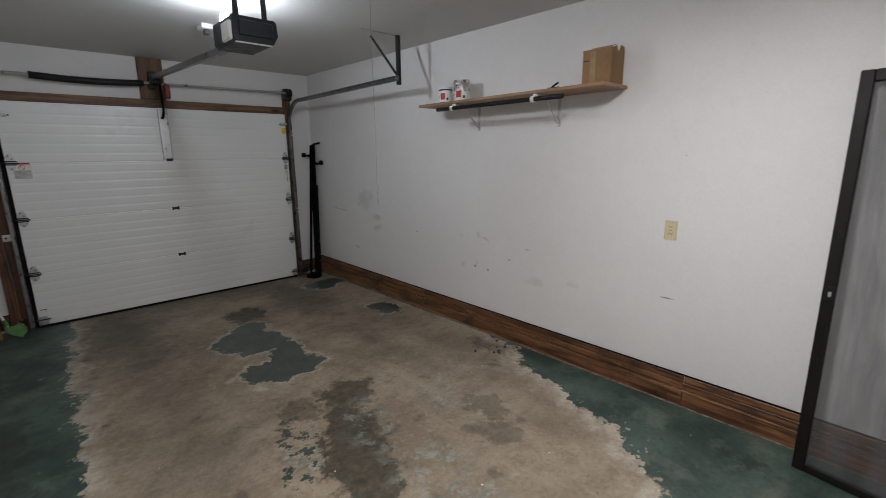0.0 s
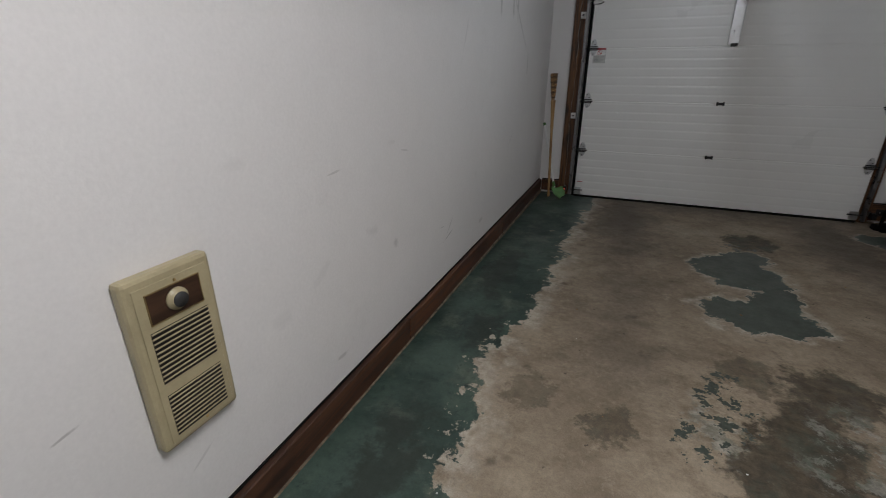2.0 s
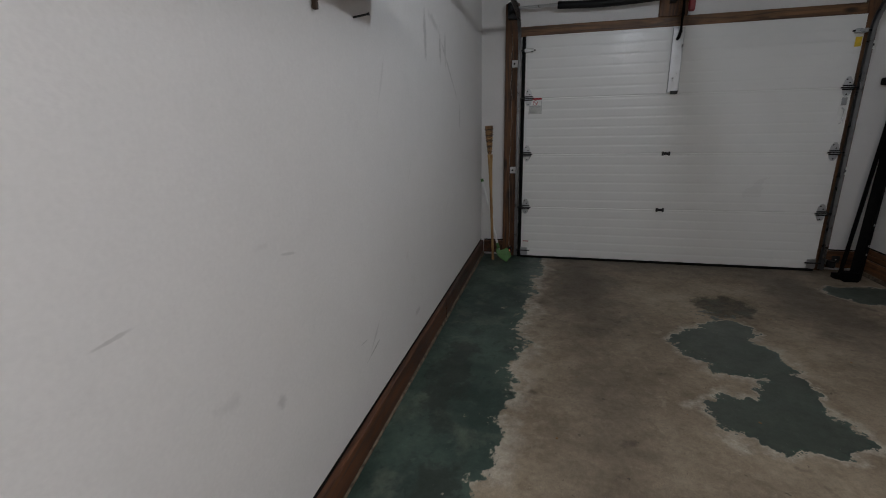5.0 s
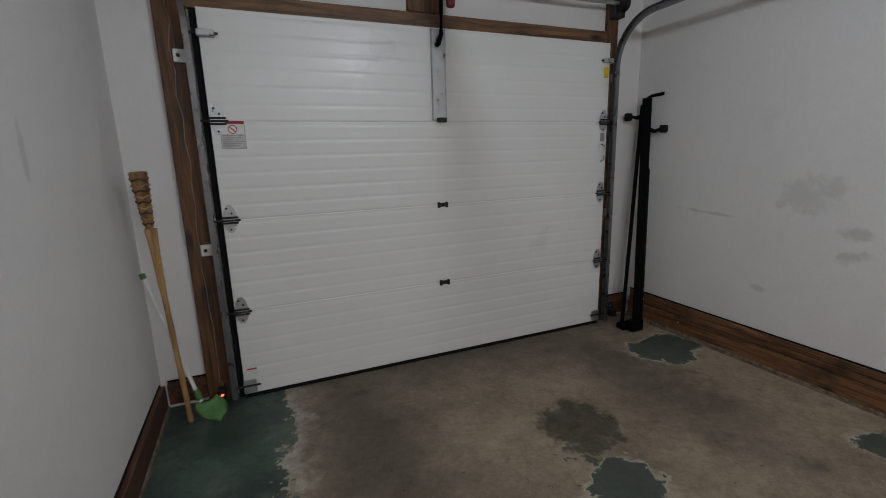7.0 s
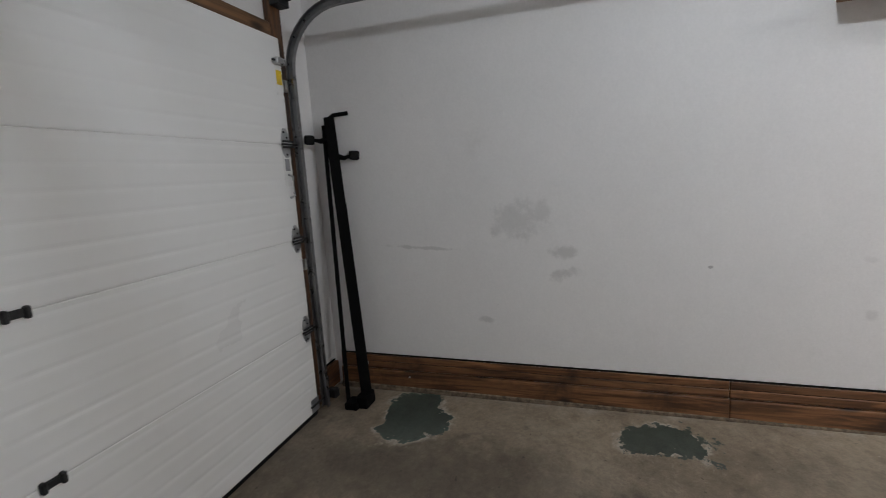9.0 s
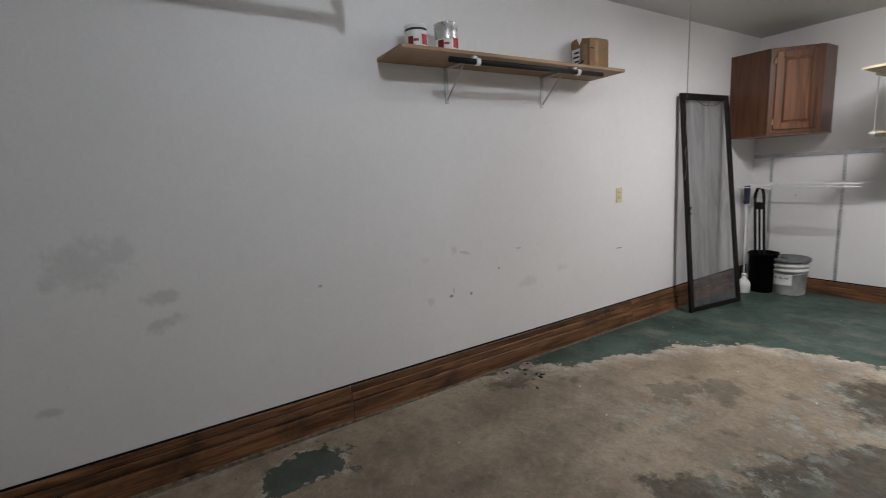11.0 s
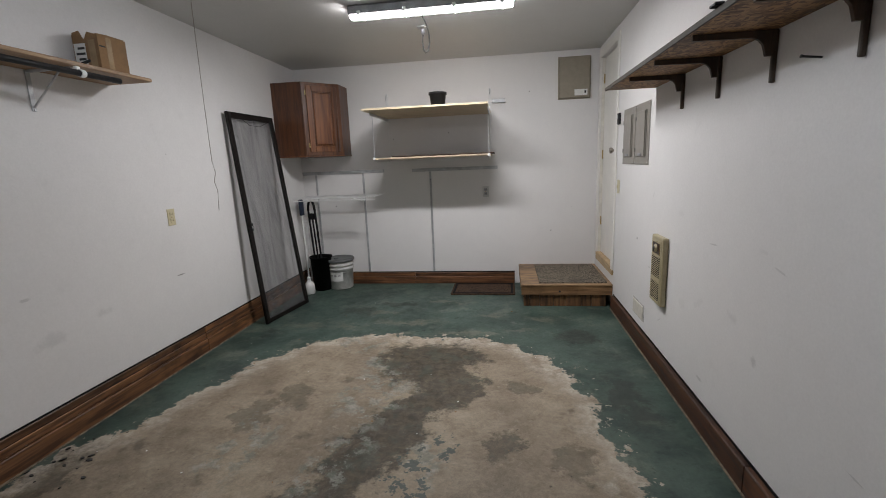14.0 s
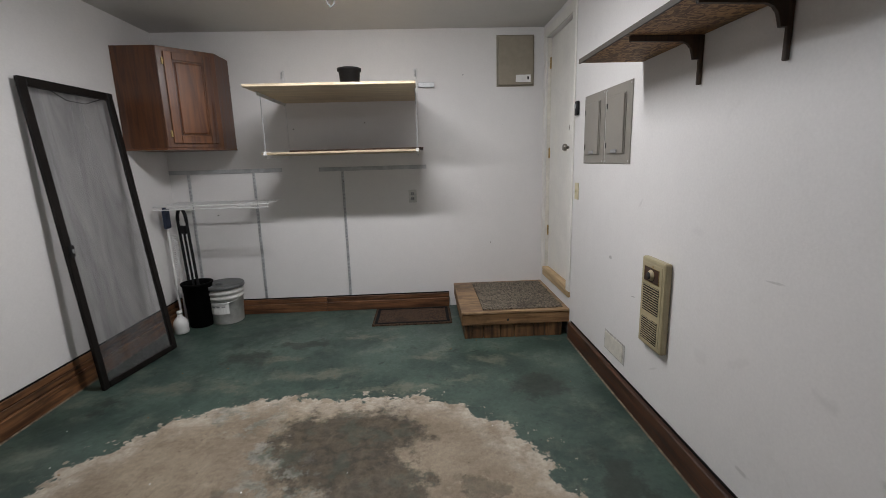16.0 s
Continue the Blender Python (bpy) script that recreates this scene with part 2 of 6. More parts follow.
def strand_board():
    m, nt, b = nodes_of("strand_board")
    g = Graph(nt)
    layers = []
    for sc, turn in (((22, 95, 30), 0.5), ((90, 24, 30), 0.35), ((62, 50, 30), -0.7)):
        v = g.node("ShaderNodeTexVoronoi")
        nt.links.new(g.mapped(scale=sc, rot=(0, 0, turn)), v.inputs["Vector"])
        v.inputs["Scale"].default_value = 1.0
        s = g.node("ShaderNodeSeparateXYZ")
        nt.links.new(v.outputs["Color"], s.inputs[0])
        layers.append(s)
    chip = g.math("ADD", g.math("MULTIPLY", layers[0].outputs[0], g.ramp(layers[2].outputs[1], 0.45, 0.55)), g.math("MULTIPLY", layers[1].outputs[0], g.ramp(layers[2].outputs[1], 0.45, 0.55, 1.0, 0.0)))
    col = g.mix(g.ramp(chip, 0.1, 0.9), (0.11, 0.048, 0.018), (0.40, 0.225, 0.098))
    col = g.mix(g.ramp(g.noise(2.2, 5, 0.6), 0.50, 0.66, 0, 0.6), col, (0.07, 0.035, 0.018))
    g.put(b, "Base Color", col)
    b.inputs["Roughness"].default_value = 0.6
    g.bump(s.outputs[1], 0.3, 0.003, b)
    return m


def screen_cloth():
    m, nt, b = nodes_of("insect_screen")
    g = Graph(nt)
    b.inputs["Base Color"].default_value = (0.13, 0.13, 0.135, 1)
    b.inputs["Roughness"].default_value = 0.7
    tr = g.node("ShaderNodeBsdfTransparent")
    mx = g.node("ShaderNodeMixShader")
    fac = g.ramp(g.noise(1.0, 4, 0.6, g.mapped(scale=(6, 6, 0.7)), 0.6), 0.36, 0.66, 0.36, 0.64)
    g.put(mx, 0, fac)
    nt.links.new(tr.outputs[0], mx.inputs[1])
    nt.links.new(b.outputs[0], mx.inputs[2])
    nt.links.new(mx.outputs[0], nt.nodes["Material Output"].inputs["Surface"])
    return m


def speckled(name, a, b_, scale=70.0):
    m, nt, b = nodes_of(name)
    g = Graph(nt)
    v = g.node("ShaderNodeTexVoronoi")
    nt.links.new(g.co, v.inputs["Vector"])
    v.inputs["Scale"].default_value = scale
    s = g.node("ShaderNodeSeparateXYZ")
    nt.links.new(v.outputs["Color"], s.inputs[0])
    col = g.mix(g.ramp(s.outputs[0], 0.25, 0.75), a, b_)
    col = g.mix(g.ramp(g.noise(5.0, 5), 0.5, 0.7, 0, 0.5), col, tuple(k * 0.4 for k in a))
    g.put(b, "Base Color", col)
    b.inputs["Roughness"].default_value = 0.95
    g.bump(s.outputs[1], 0.8, 0.006, b)
    return m


# islands of paint left on the bare strip, stains, tyre tracks with a dark band along the door, and thin paint: x, y,
# half widths, (strength,) turn
FLOOR_PAINT_ISLES = [(1.15, 3.78, 0.24, 0.29), (1.15, 3.12, 0.28, 0.20), (1.30, 3.42, 0.11, 0.20), (1.27, 4.10, 0.12, 0.14),
                     (2.46, 4.95, 0.25, 0.17), (2.46, 3.72, 0.13, 0.17)]
FLOOR_FLECKS = [(2.46, 3.66, 0.26, 0.34), (2.46, 3.62, 0.2, 0.25), (0.86, 2.22, 0.13, 0.36), (0.72, 1.95, 0.10, 0.16), (1.22, 4.35, 0.22, 0.14)]
FLOOR_STAINS = [(1.30, 2.47, 0.20, 0.25, 0.85), (1.02, 1.86, 0.20, 0.72, 0.90, -20), (0.96, 0.98, 0.43, 0.38, 0.92), (0.78, 1.35, 0.26, 0.30, 0.85), (0.98, 2.50, 0.15, 0.18, 0.55),
                (1.35, 4.52, 0.25, 0.21, 0.85), (0.40, 1.92, 0.09, 0.13, 0.6), (1.70, 1.5, 0.13, 0.20, 0.5), (2.55, 2.30, 0.12, 0.25, 0.7), (0.10, 2.0, 0.10, 0.14, 0.45),
                (1.85, 1.75, 0.10, 0.16, 0.5), (0.30, 1.35, 0.12, 0.10, 0.5)]
FLOOR_TRACKS_AND_BAND = [(0.38, 4.85, 0.34, 1.3, 0.75), (2.0, 4.75, 0.30, 1.2, 0.70), (0.9, 5.45, 1.9, 0.30, 0.6), (0.42, 3.0, 0.24, 0.7, 0.45), (1.95, 3.0, 0.16, 1.0, 0.4), (2.35, 2.8, 0.2, 0.8, 0.35), (0.45, 2.45, 0.22, 0.35, 0.40)]
FLOOR_THIN = [(1.22, 1.45, 0.30, 0.50), (1.22, 2.10, 0.16, 0.42, -20), (1.55, 0.72, 0.35, 0.16), (1.75, 2.0, 0.2, 0.4), (0.80, 2.05, 0.13, 0.25), (1.32, 1.0, 0.13, 0.22)]
FLOOR_WORN = [(1.6, -0.05, 0.35, 0.07), (2.2, 0.35, 0.25, 0.12), (0.30, 0.38, 0.20, 0.08), (0.08, 0.12, 0.24, 0.13), (0.55, 0.02, 0.22, 0.08), (0.75, 0.46, 0.60, 0.07), (1.2, 0.22, 0.5, 0.08), (1.75, 0.35, 0.3, 0.10), (-0.42, -0.18, 0.14, 0.03), (1.0, -0.35, 0.3, 0.06)]
FLOOR_DARK = [(1.82, -0.08, 0.26, 0.16), (-0.30, 1.45, 0.16, 0.40), (-0.35, 3.2, 0.14, 0.7), (-0.15, 0.5, 0.25, 0.2), (2.40, 0.50, 0.14, 0.10), (-0.25, 2.4, 0.14, 0.3), (1.45, -0.3, 0.3, 0.1)]
PAINT_DARK, PAINT_LITE = (0.024, 0.046, 0.038), (0.066, 0.104, 0.084)
CONCRETE_DARK, CONCRETE_LITE = (0.20, 0.157, 0.110), (0.345, 0.283, 0.207)

WHITE = (0.76, 0.745, 0.735)
M_WALL_L = wall_paint("white_wall_paint_left", WHITE, (1, 2), [(2.75, 0.42, 0.10, 0.008, 0.25, 40), (1.55, 0.62, 0.07, 0.02, 0.07, 30), (0.78, 1.12, 0.05, 0.012, 0.15, 50), (1.25, 1.05, 0.06, 0.02, 0.07), (0.75, 0.62, 0.03, 0.005, 0.5, 10), (3.3, 1.05, 0.09, 0.008, 0.15, 55), (1.35, 0.55, 0.05, 0.03, 0.07), (4.1, 0.75, 0.10, 0.008, 0.15, 35), (2.1, 1.0, 0.04, 0.015, 0.1),
                                                             (3.67, 1.74, 0.030, 0.17, 0.42), (3.86, 1.85, 0.13, 0.035, 0.30, -12), (4.00, 1.72, 0.030, 0.13, 0.42), (4.13, 1.74, 0.030, 0.11, 0.36), (4.22, 1.64, 0.44, 0.014, 0.34, -35), (4.56, 1.34, 0.02, 0.16, 0.25),
                                                             (2.98, 1.46, 0.012, 0.20, 0.14, -25), (1.66, 0.95, 0.06, 0.005, 0.30, 4), (2.73, 0.37, 0.09, 0.006, 0.45, 14), (2.09, 0.55, 0.025, 0.03, 0.28), (1.89, 0.67, 0.06, 0.03, 0.12), (2.64, 0.45, 0.05, 0.005, 0.3, -5),
                                                             (0.45, 0.77, 0.02, 0.012, 0.5), (1.0, 0.33, 0.05, 0.005, 0.2, 30), (1.62, 0.24, 0.05, 0.012, 0.3), (3.35, 0.28, 0.06, 0.02, 0.25), (2.2, 0.95, 0.04, 0.005, 0.25, -12)])
M_WALL_R = wall_paint("white_wall_paint_right", WHITE, (1, 2), [(4.40, 1.03, 0.17, 0.13, 0.24), (4.26, 1.08, 0.06, 0.10, 0.22, 30), (4.15, 0.85, 0.09, 0.042, 0.30), (4.15, 0.74, 0.11, 0.045, 0.30, -12), (4.95, 0.88, 0.30, 0.014, 0.3, 3), (4.58, 0.46, 0.05, 0.025, 0.3),
                                                              (3.46, 0.78, 0.014, 0.010, 0.6), (2.66, 0.57, 0.020, 0.016, 0.95), (2.64, 0.60, 0.010, 0.035, 0.35), (2.51, 0.56, 0.012, 0.012, 0.8), (2.28, 0.69, 0.012, 0.012, 0.7), (2.62, 0.85, 0.030, 0.040, 0.22), (2.55, 0.83, 0.060, 0.014, 0.28, 15), (2.03, 0.55, 0.10, 0.045, 0.16), (2.81, 0.56, 0.03, 0.03, 0.2), (2.11, 0.80, 0.03, 0.012, 0.3), (2.82, 0.82, 0.04, 0.02, 0.14), (1.05, 0.66, 0.06, 0.006, 0.8), (1.7, 0.60, 0.09, 0.035, 0.16)])
M_WALL_B = wall_paint("white_wall_paint_rear", WHITE, (0, 2), scuff=0.25)
M_WALL_D = wall_paint("white_wall_paint_front", WHITE, (0, 2), scuff=0.5)
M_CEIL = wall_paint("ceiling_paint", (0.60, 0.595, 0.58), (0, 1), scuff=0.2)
M_FLOOR = concrete_floor()
M_BASE_Y = wood("stained_baseboard_wood", (0.058, 0.022, 0.008), (0.245, 0.112, 0.045), axis=1, grime=0.85, knots=1.0)
M_BASE_X = wood("stained_baseboard_wood_cross", (0.055, 0.022, 0.009), (0.20, 0.088, 0.036), axis=0, grime=0.75, knots=0.8)
M_BASE_L = wood("dark_baseboard_wood", (0.036, 0.014, 0.007), (0.128, 0.052, 0.024), axis=1, grime=0.6)
M_TRIM_Z = wood("brown_door_trim", (0.034, 0.014, 0.005), (0.165, 0.072, 0.026), axis=2, grime=0.6, knots=0.8)
M_TRIM_X = wood("brown_door_header", (0.055, 0.026, 0.011), (0.20, 0.10, 0.043), axis=0, grime=0.7, knots=0.9)
M_SHELF_R = wood("tan_shelf_board", (0.26, 0.15, 0.075), (0.40, 0.255, 0.14), axis=1, knots=0.1, grime=0.25)
M_PINE = wood("pale_pine_board", (0.50, 0.40, 0.27), (0.66, 0.56, 0.40), axis=0, knots=0.2, grime=0.2)
M_PLY = wood("plywood_step", (0.20, 0.115, 0.055), (0.46, 0.30, 0.16), axis=0, knots=0.4, grime=0.85)
M_STEP = wood("rough_step_lumber", (0.17, 0.085, 0.034), (0.40, 0.235, 0.11), axis=0, knots=0.6, grime=0.7)
M_BLOCK = wood("dark_step_block", (0.035, 0.016, 0.007), (0.20, 0.10, 0.042), axis=2, grain=0.55, knots=0.9, grime=0.95)
M_SILL = wood("threshold_wood", (0.36, 0.25, 0.13), (0.52, 0.38, 0.22), axis=1, knots=0.1)
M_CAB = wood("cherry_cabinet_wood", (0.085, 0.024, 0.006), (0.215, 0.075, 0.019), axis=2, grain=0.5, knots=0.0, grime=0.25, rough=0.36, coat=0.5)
# darker copy of the cherry wood, with the shade of the sides in its colour
M_CAB_SHADED = wood("cherry_cabinet_wood_shaded", (0.045, 0.014, 0.005), (0.105, 0.036, 0.011), axis=2, knots=0.0, grime=0.1, rough=0.4, coat=0.3)
M_BAMBOO = wood("bamboo", (0.28, 0.15, 0.055), (0.50, 0.31, 0.13), axis=2, knots=0.2)
M_TORCH = wood("dark_woven_bamboo", (0.07, 0.032, 0.012), (0.33, 0.18, 0.075), axis=2, knots=0.3, grime=0.5)
M_BRKT_WOOD = wood("brown_bracket_wood", (0.03, 0.017, 0.010), (0.075, 0.042, 0.024), axis=2, knots=0.0)
M_OSB = strand_board()
M_OSBEDGE = plain("board_edge_dark", (0.05, 0.04, 0.03), 0.7)
M_DOORW = plain("white_door_enamel", (0.80, 0.80, 0.785), 0.34, vary=0.006, scale=2, bump=0)
M_HOUSE = plain("white_interior_door_paint", (0.76, 0.745, 0.70), 0.4, vary=0.04, scale=5, bump=0.05)
M_CASING = plain("cream_casing_paint", (0.72, 0.69, 0.62), 0.45, vary=0.06)
M_GALV = plain("galvanised_steel", (0.54, 0.55, 0.56), 0.34, 0.9, vary=0.06, bump=0.05)
M_TRACK = plain("dull_track_steel", (0.22, 0.22, 0.225), 0.32, 0.9, vary=0.06, bump=0.05)
M_DARKSTEEL = plain("dark_angle_steel", (0.032, 0.032, 0.033), 0.55, 0.5, vary=0.25)
M_BLACK = plain("black_plastic", (0.010, 0.010, 0.011), 0.5, vary=0.2, spec=0.25)
M_BLACKSAT = plain("black_powder_coat", (0.0035, 0.0035, 0.0035), 0.65, vary=0.2, spec=0.06)
M_FRAME = plain("dark_bronze_frame", (0.010, 0.008, 0.007), 0.5, vary=0.2, spec=0.2)
# black for rubber parts and for shade painted into gaps
M_RUBBER_AND_SHADE = plain("black_rubber_and_shade", (0.007, 0.007, 0.007), 0.8, spec=0.2)
M_OPENER = plain("charcoal_opener_plastic", (0.013, 0.016, 0.024), 0.4, vary=0.1, spec=0.3)
M_LENS = plain("milky_light_lens", (0.78, 0.78, 0.76), 0.35, vary=0.03)
M_HEATER = plain("tan_heater_enamel", (0.40, 0.345, 0.215), 0.38, vary=0.05, bump=0.05)
M_HEATDARK = plain("heater_inside", (0.016, 0.012, 0.009), 0.7, vary=0.3)
M_WALNUT = wood("walnut_print_plate", (0.025, 0.012, 0.007), (0.055, 0.026, 0.014), axis=1, knots=0.0, rough=0.4)
M_TAN = plain("tan_cover_paint", (0.285, 0.250, 0.195), 0.5, vary=0.05)
M_ALMOND = plain("almond_plastic", (0.62, 0.55, 0.36), 0.4, vary=0.04)
M_PANEL = plain("grey_panel_enamel", (0.25, 0.232, 0.204), 0.42, vary=0.06, bump=0.05)
M_WHITEPL = plain("white_plastic", (0.78, 0.78, 0.77), 0.4, vary=0.05)
M_WIRE = plain("white_wire_coating", (0.72, 0.72, 0.72), 0.4, vary=0.05)
M_STD = plain("grey_shelf_standard", (0.50, 0.51, 0.52), 0.42, 0.4, vary=0.12)
M_PATCH = plain("bare_plaster_patch", (0.62, 0.59, 0.52), 0.85, vary=0.08)
M_PUTTY = plain("grey_putty", (0.50, 0.48, 0.45), 0.85, vary=0.2)
M_CARD = plain("brown_cardboard", (0.255, 0.148, 0.068), 0.8, vary=0.1, scale=10)
M_TAPE = plain("clear_packing_tape", (0.36, 0.25, 0.14), 0.12, vary=0.1)
M_ROPE = plain("grey_brown_rope", (0.30, 0.27, 0.23), 0.8)
M_CAULK = plain("dusty_floor_joint", (0.17, 0.13, 0.09), 0.9, vary=0.35, scale=30)
M_GOLD = plain("gold_trim_line", (0.30, 0.22, 0.10), 0.4, 0.6)
M_RED = plain("red_print", (0.42, 0.02, 0.03), 0.45)
M_REDDARK = plain("dark_red_plastic", (0.20, 0.012, 0.015), 0.4)
M_YELLOW = plain("yellow_label", (0.75, 0.52, 0.03), 0.5)
M_PAPER = plain("white_label_paper", (0.78, 0.78, 0.76), 0.6, vary=0.04)
M_GREY = plain("grey_print", (0.30, 0.30, 0.31), 0.6)
M_INK = plain("black_print", (0.03, 0.03, 0.03), 0.6)
M_GREEN = plain("green_plastic", (0.07, 0.20, 0.045), 0.42)
M_CHROME = plain("satin_nickel", (0.40, 0.37, 0.33), 0.25, 1.0, vary=0.1, bump=0)
M_BRASS = plain("aged_brass", (0.45, 0.33, 0.15), 0.4, 0.9, vary=0.2)
M_BUCKET = plain("grey_white_bucket", (0.55, 0.55, 0.53), 0.45, vary=0.1)
M_BUCKETLID = plain("grey_bucket_lid", (0.12, 0.125, 0.125), 0.5, vary=0.12)
M_TIN = plain("paint_can_steel", (0.62, 0.62, 0.60), 0.28, 0.85, vary=0.08)
M_CARPET = speckled("speckled_carpet_mat", (0.065, 0.052, 0.037), (0.235, 0.198, 0.150), 120.0)
M_MAT = speckled("brown_door_mat", (0.030, 0.016, 0.009), (0.095, 0.052, 0.028), 160.0)
M_SCREEN = screen_cloth()
M_TUBE = emitter("lamp_diffuser_glow", (0.98, 0.965, 0.985), TUBE)
M_BULB = emitter("led_bulb_glow", (0.84, 0.91, 1.0), BULB)
M_LED = emitter("red_indicator_glow", (1.0, 0.05, 0.03), 4.0)


# ---- mesh helpers ----
def finish(name, bm, material, parent=None, label="", smooth=False):
    me = bpy.data.meshes.new(name)
    bmesh.ops.recalc_face_normals(bm, faces=bm.faces)
    bm.to_mesh(me)
    bm.free()
    me.materials.append(material)
    if smooth:
        for p in me.polygons:
            p.use_smooth = True
    ob = new(name, me)
    if parent is not None:
        ob.parent = parent
    if label:
        ob["label"] = label
    return ob


part = finish


def thing(name, label, category, at=(0, 0, 0), group="", kind=""):
    ob = new(name)
    ob.empty_display_size = 0.05
    ob.location = at
    return tagged(ob, label, category, group, kind)


def add_box(bm, lo, hi, bevel=0.0, m=None, segments=1):
    lo, hi = Vector(lo), Vector(hi)
    d = bmesh.ops.create_cube(bm, size=1.0, matrix=Matrix.LocRotScale((lo + hi) / 2, None, hi - lo))
    vs = d["verts"]
    if bevel:
        es = list({e for v in vs for e in v.link_edges})
        r = bmesh.ops.bevel(bm, geom=es, offset=bevel, segments=segments, affect="EDGES", profile=0.5)
        vs = list({v for f in r["faces"] for v in f.verts} | {v for v in vs if v.is_valid})
    if m is not None:
        bmesh.ops.transform(bm, matrix=m, verts=vs)
    return vs


def box(lo, hi, bevel=0.003, m=None, segments=1):
    bm = bmesh.new()
    add_box(bm, lo, hi, bevel, m, segments)
    return bm


def add_tube(bm, points, r, sides=10, radii=None, cap=True):
    """A round bar along points."""
    pts = [Vector(p) for p in points]
    rings = []
    up = Vector((0, 0, 1))
    for i, p in enumerate(pts):
        d = (pts[min(i + 1, len(pts) - 1)] - pts[max(i - 1, 0)]).normalized()
        a = d.cross(up)
        if a.length < 1e-3:
            a = d.cross(Vector((1, 0, 0)))
        a.normalize()
        c = d.cross(a).normalized()
        rr = radii[i] if radii else r
        rings.append([bm.verts.new(p + rr * (math.cos(t) * a + math.sin(t) * c)) for t in (2 * math.pi * k / sides for k in range(sides))])
    for r0, r1 in zip(rings, rings[1:]):
        for k in range(sides):
            bm.faces.new((r0[k], r0[(k + 1) % sides], r1[(k + 1) % sides], r1[k]))
    if cap:
        bm.faces.new(rings[0][::-1])
        bm.faces.new(rings[-1])


def tube(points, r, sides=10, radii=None):
    bm = bmesh.new()
    add_tube(bm, points, r, sides, radii)
    return bm


def lathe(profile, sides=24, m=None):
    """Turns (radius, height) pairs about z."""
    bm = bmesh.new()
    rings = []
    for r, z in profile:
        if r < 1e-6:
            rings.append([bm.verts.new((0, 0, z))])
        else:
            rings.append([bm.verts.new((r * math.cos(2 * math.pi * k / sides), r * math.sin(2 * math.pi * k / sides), z)) for k in range(sides)])
    for a, b in zip(rings, rings[1:]):
        for k in range(sides):
            q = [a[k % len(a)], a[(k + 1) % len(a)], b[(k + 1) % len(b)], b[k % len(b)]]
            q = list(dict.fromkeys(q))
            if len(q) > 2:
                bm.faces.new(q)
    if m is not None:
        bmesh.ops.transform(bm, matrix=m, verts=bm.verts)
    return bm


def prism(outline, lo, hi, axis=2):
    """An outline of 2D points pushed from lo to hi along an axis."""
    bm = bmesh.new()

    def at(p, h):
        c = list(p)
        c.insert(axis, h)
        return bm.verts.new(c)
    a, b = [at(p, lo) for p in outline], [at(p, hi) for p in outline]
    n = len(outline)
    bm.faces.new(a)
    bm.faces.new(b)
    for i in range(n):
        bm.faces.new((a[i], a[(i + 1) % n], b[(i + 1) % n], b[i]))
    return bm


def arc(cx, cy, r, a0, a1, n):
    return [(cx + r * math.cos(radians(a0 + (a1 - a0) * i / n)), cy + r * math.sin(radians(a0 + (a1 - a0) * i / n))) for i in range(n + 1)]


# ---- structure ----
def structure(name, bm, material, label, category):
    return tagged(finish(name, bm, material), label, category, kind="structure")


def floor_sheet():
    bm = bmesh.new()
    xs, ys = (XL - WALL, XR + WALL), [YB - WALL, 2.0, 2.9, 3.8, 4.7, 5.5, YD + 0.6]
    rows = [[bm.verts.new((x, y, floor_z(y))) for x in xs] for y in ys]
    low = [[bm.verts.new((x, y, -0.2)) for x in xs] for y in ys]
    for i in range(len(ys) - 1):
        bm.faces.new((rows[i][0], rows[i][1], rows[i + 1][1], rows[i + 1][0]))
        bm.faces.new((low[i][0], low[i + 1][0], low[i + 1][1], low[i][1]))
    return bm


structure("floor", floor_sheet(), M_FLOOR, "bare stained concrete floor with worn green paint", "floor")
bm = bmesh.new()
ring = [(XL - WALL, YB - WALL), (XR + WALL, YB - WALL), (XR + WALL, YD + WALL), (XL - WALL, YD + WALL)]
low = [bm.verts.new((x, y, ceil_z(y))) for x, y in ring]
top = [bm.verts.new((x, y, 2.65)) for x, y in ring]
bm.faces.new(low)
bm.faces.new(top)
for i in range(4):
    bm.faces.new((low[i], low[(i + 1) % 4], top[(i + 1) % 4], top[i]))
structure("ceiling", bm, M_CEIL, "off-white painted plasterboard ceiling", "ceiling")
structure("wall_right", box((XR, YB - WALL, -0.2), (XR + WALL, YD + WALL, 2.6), 0), M_WALL_R, "long white painted wall with grey smudges", "wall")
structure("wall_rear", box((XL, YB - WALL, -0.2), (XR, YB, 2.6), 0), M_WALL_B, "white painted rear wall with shelving", "wall")

# house door opening in the left wall
DY0, DY1, DZ0, DZ1 = -0.97, -0.31, 0.38, 2.34
bm = bmesh.new()
add_box(bm, (XL - WALL, YB - WALL, -0.2), (XL, DY0, 2.6))
add_box(bm, (XL - WALL, DY1, -0.2), (XL, YD + WALL, 2.6))
add_box(bm, (XL - WALL, DY0, -0.2), (XL, DY1, DZ0 - 0.03))
add_box(bm, (XL - WALL, DY0, DZ1), (XL, DY1, 2.6))
structure("wall_left", bm, M_WALL_L, "white painted wall with scuffs and nail holes", "wall")

# garage door opening in the front wall
GX0, GX1, GZ0, GZ1 = -0.20, 2.34, -0.03, 2.02
bm = bmesh.new()
add_box(bm, (XL, YD, -0.2), (GX0 + 0.09, YD + WALL, 2.6))
add_box(bm, (GX1 - 0.01, YD, -0.2), (XR, YD + WALL, 2.6))
